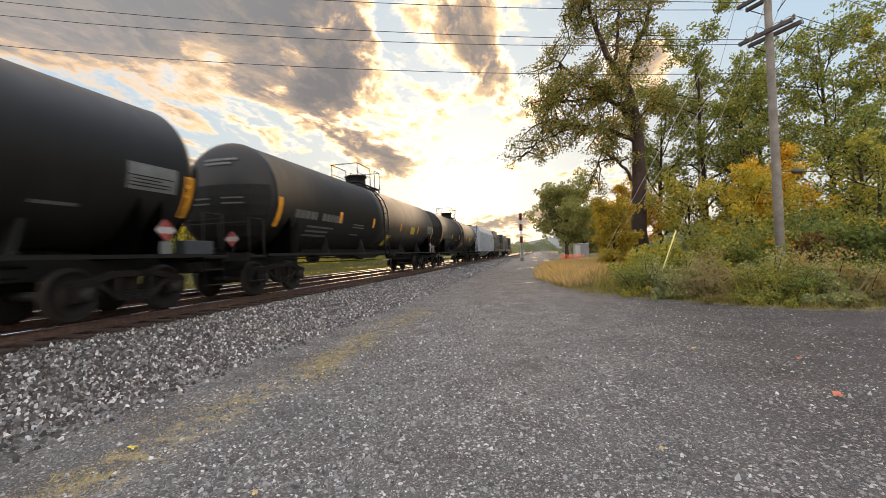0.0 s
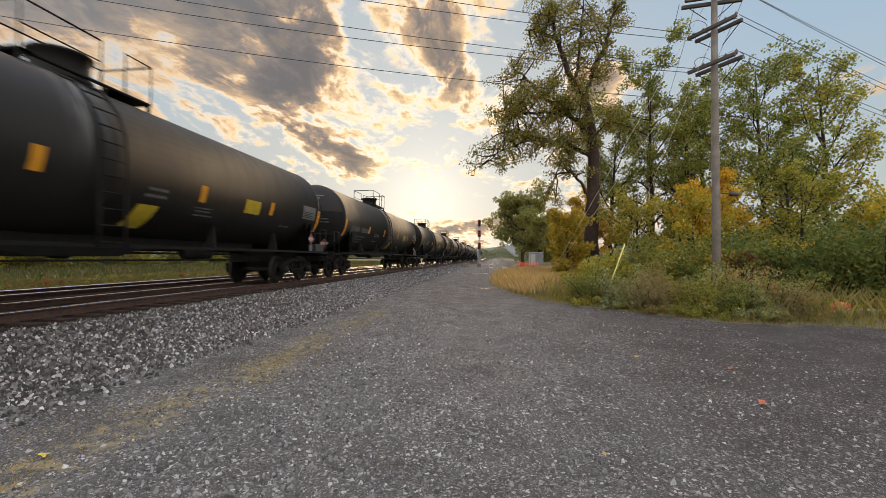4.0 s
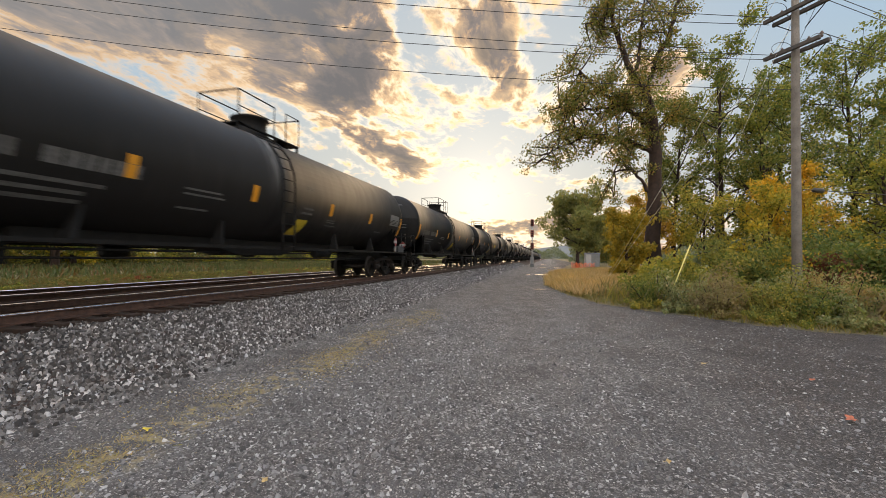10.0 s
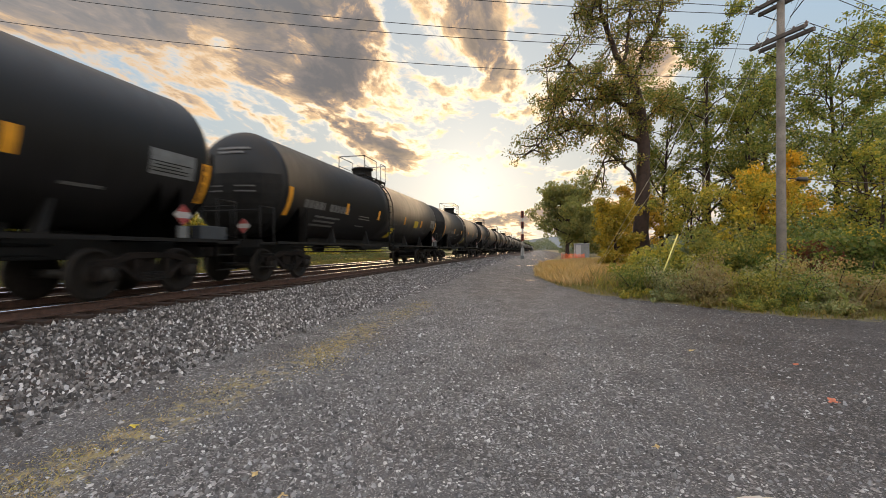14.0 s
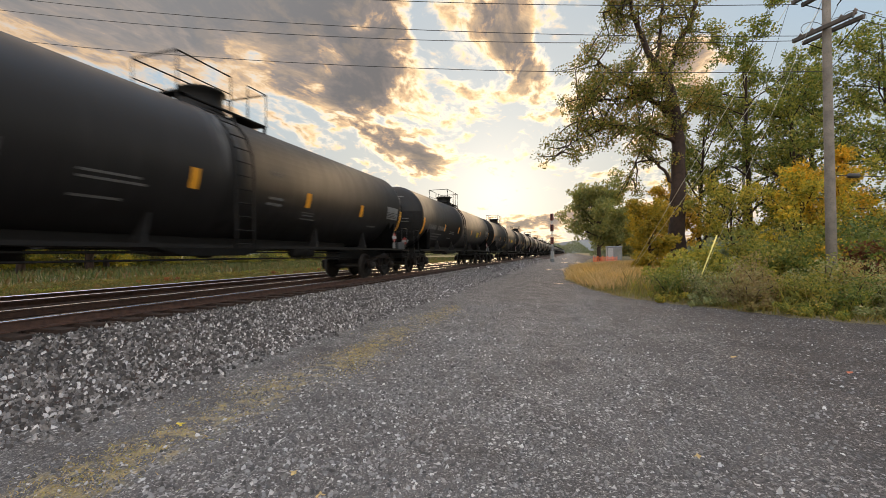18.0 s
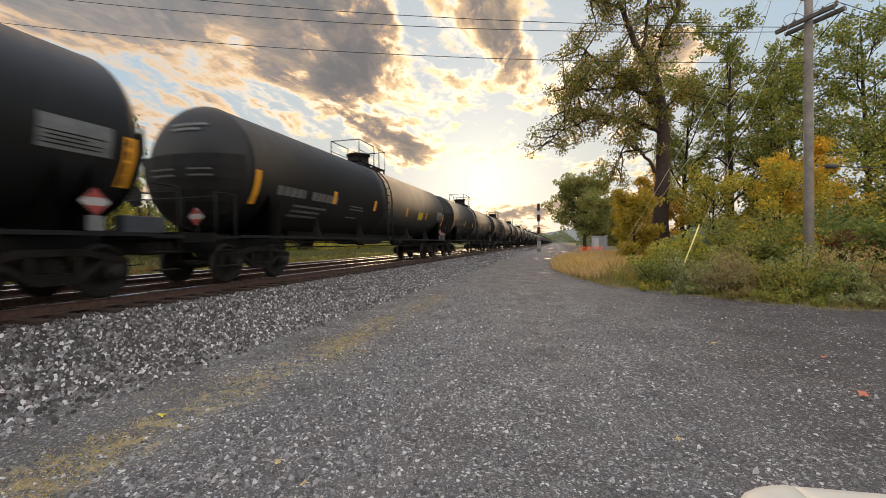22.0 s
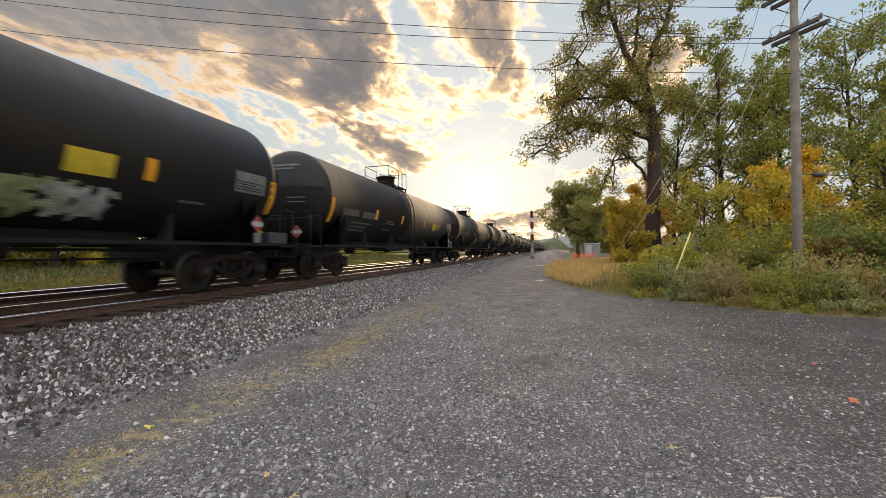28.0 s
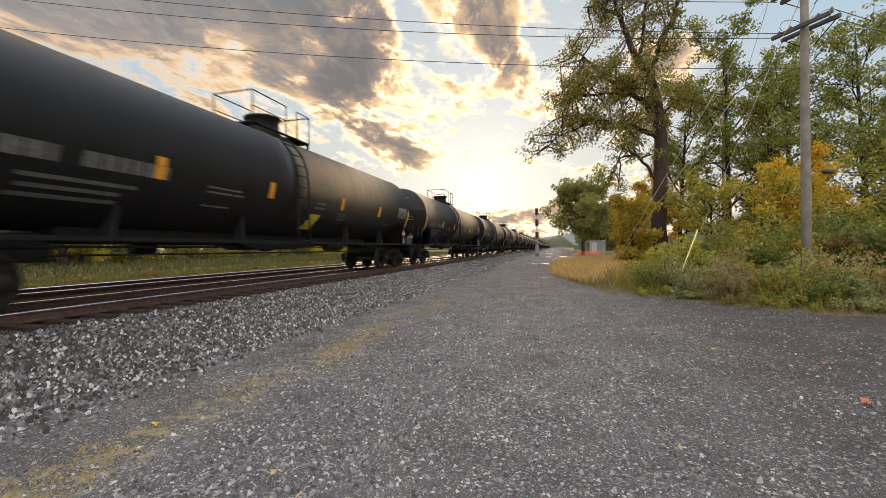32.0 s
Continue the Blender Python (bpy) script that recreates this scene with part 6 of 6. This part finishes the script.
stuff("coarse_gravel", pebble_soup("coarse_gravel", r + (0, 0, 0.006), 0.020, GRIT, 0.75), "larger loose grey stones between the wheel lanes", "gravel")

# ---- small things on the lot ----
def water_material():
    def build(n, s):
        n.put(s, "Base Color", (0.05, 0.05, 0.05)), n.put(s, "Roughness", 0.22)
    return material("puddle_water", build)


WATER = water_material()
# the two at y 22 are stand-ins for pale dusty gravel, not water
for x, y, a, b in ((-1.9, 41.2, 0.32, 0.30), (-0.9, 41.6, 0.42, 0.34), (-0.2, 41.8, 0.26, 0.28), (1.3, 72.0, 0.6, 1.0), (-0.9, 71.0, 0.5, 0.9), (-0.5, 22.0, 0.30, 0.10), (0.05, 22.1, 0.16, 0.08), (-1.3, 107.0, 0.7, 1.6)):
    bm = bmesh.new()
    ring = [bm.verts.new((a * math.cos(t) * (1 + 0.2 * math.sin(3 * t + x)), b * math.sin(t) * (1 + 0.15 * math.cos(2 * t + y)), 0.0)) for t in np.linspace(0, 2 * math.pi, 22)[:-1]]
    bm.faces.new(ring)
    ob = tagged(part("puddle", bm, WATER), "shallow puddle in the lane reflecting the sky, two standing for pale gravel", "puddle", "puddles in the lane")
    ob.location = (x, y, float(ground_z(np.array(x), np.array(y))) + 0.02)


def fallen_leaf(x, y, size, colour, turn):
    bm = bmesh.new()
    pts = [(math.cos(t) * size * (1 + 0.35 * math.cos(5 * t)), math.sin(t) * size * 0.8 * (1 + 0.35 * math.cos(5 * t)), 0.012 + 0.01 * math.sin(2 * t)) for t in np.linspace(0, 2 * math.pi, 26)[:-1]]
    c = bm.verts.new((0, 0, 0.02))
    vs = [bm.verts.new(p) for p in pts]
    for i in range(len(vs)):
        bm.faces.new((c, vs[i], vs[(i + 1) % len(vs)]))
    leaf = tagged(part("fallen_leaf", bm, colour), "dry curled autumn leaf lying on gravel", "leaf", "fallen leaves")
    leaf.matrix_basis = pose(x, y, 0.022, 8, -6, turn)


LEAF_ORANGE = worn("dry_orange_leaf", (0.42, 0.12, 0.06), 0.7, 0.0, 30, 0.3)
LEAF_TAN = worn("dry_tan_leaf", (0.45, 0.32, 0.14), 0.7, 0.0, 30, 0.3)
LEAF_YELLOW = worn("dry_yellow_leaf", (0.55, 0.42, 0.05), 0.7, 0.0, 30, 0.3)
for x, y, s, m in ((2.95, 5.08, 0.055, LEAF_ORANGE), (-1.95, 2.55, 0.03, LEAF_TAN), (-3.55, 3.0, 0.035, LEAF_YELLOW), (-1.6, 2.35, 0.03, LEAF_TAN), (2.3, 7.15, 0.05, LEAF_TAN), (0.9, 3.6, 0.025, LEAF_TAN), (3.4, 6.6, 0.04, LEAF_ORANGE)):
    fallen_leaf(x, y, s, m, rng.uniform(0, 360))


# ---- the distance ----
def far_wood(name, x0, x1, y, depth, h, n, label):
    x = rng.uniform(x0, x1, n)
    yy = y + rng.uniform(0, depth, n)
    top = h * (0.55 + 0.45 * np.sin(x * 0.11 + 1.0) * np.sin(x * 0.043 + 0.5)) * rng.uniform(0.6, 1.0, n)
    z = rng.uniform(0.0, 1.0, n) ** 0.7 * top
    pts = np.column_stack([x, yy, z])
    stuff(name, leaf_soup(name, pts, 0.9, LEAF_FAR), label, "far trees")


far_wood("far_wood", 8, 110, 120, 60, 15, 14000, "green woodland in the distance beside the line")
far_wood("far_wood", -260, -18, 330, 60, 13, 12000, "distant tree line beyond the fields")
far_wood("far_wood", -60, 120, 620, 80, 26, 12000, "distant tree line where the rails vanish, haze in its leaf colour")


def ridge():
    xs = np.linspace(-2200, 2200, 120)
    h = 46 + 26 * np.sin(xs * 0.0021 + 0.8) + 12 * np.sin(xs * 0.0073)
    v = np.concatenate([np.column_stack([xs, 0 * xs + 2300, 0 * xs - 5]), np.column_stack([xs, 0 * xs + 2420, h]), np.column_stack([xs, 0 * xs + 2600, 0 * xs - 5])])
    m = len(xs)
    i = np.arange(m - 1)
    q = np.concatenate([np.stack([i, i + 1, i + 1 + m, i + m], -1), np.stack([i + m, i + 1 + m, i + 1 + 2 * m, i + 2 * m], -1)])
    tagged(new("distant_hills", soup("distant_hills", v, q, HILL)), "low wooded hills on the horizon, greyed by haze in their colour", "hills", kind="structure")


# grey instead of green: the haze is part of the hill's colour
HILL = worn("haze_grey_hillside", (0.16, 0.17, 0.17), 0.95, 0.0, 0.01, 0.2)
ridge()


# ---- things left in the weeds ----
def lumpy(name, x, y, w, d, h, mat, label, category):
    bm = bmesh.new()
    bmesh.ops.create_icosphere(bm, subdivisions=4, radius=1.0)
    for v in bm.verts:
        k = 1 + 0.35 * noise.noise(v.co * 1.9) + 0.18 * noise.noise(v.co * 5.0)
        v.co = Vector((v.co.x * w * k, v.co.y * d * k, max(-0.05, v.co.z * h * k)))
    for f in bm.faces:
        f.smooth = True
    ob = tagged(part(name, bm, mat), label, category)
    ob.location = (x, y, float(ground_z(np.array(x), np.array(y))) + 0.03)


CLOTH = worn("orange_red_cloth", (0.62, 0.13, 0.06), 0.8, 0.0, 7, 0.3, (0.45, 0.30, 0.22))
BUNDLE_X, BUNDLE_Y = 9.75, 13.3
lumpy("cloth_bundle", BUNDLE_X, BUNDLE_Y, 0.34, 0.22, 0.24, CLOTH, "crumpled orange-red cloth bundle dumped in the weeds", "cloth bundle")
slab = tagged(part("concrete_slab", boxed(-0.65, 0.65, -0.28, 0.28, 0.0, 0.10, bevel=0.02), STONE_GREY), "pale broken concrete slab lying in the weeds", "slab")
slab.matrix_basis = pose(BUNDLE_X + 0.45, BUNDLE_Y - 0.15, float(ground_z(np.array(BUNDLE_X), np.array(BUNDLE_Y))) + 0.0, 0, 0, -12)


motions()
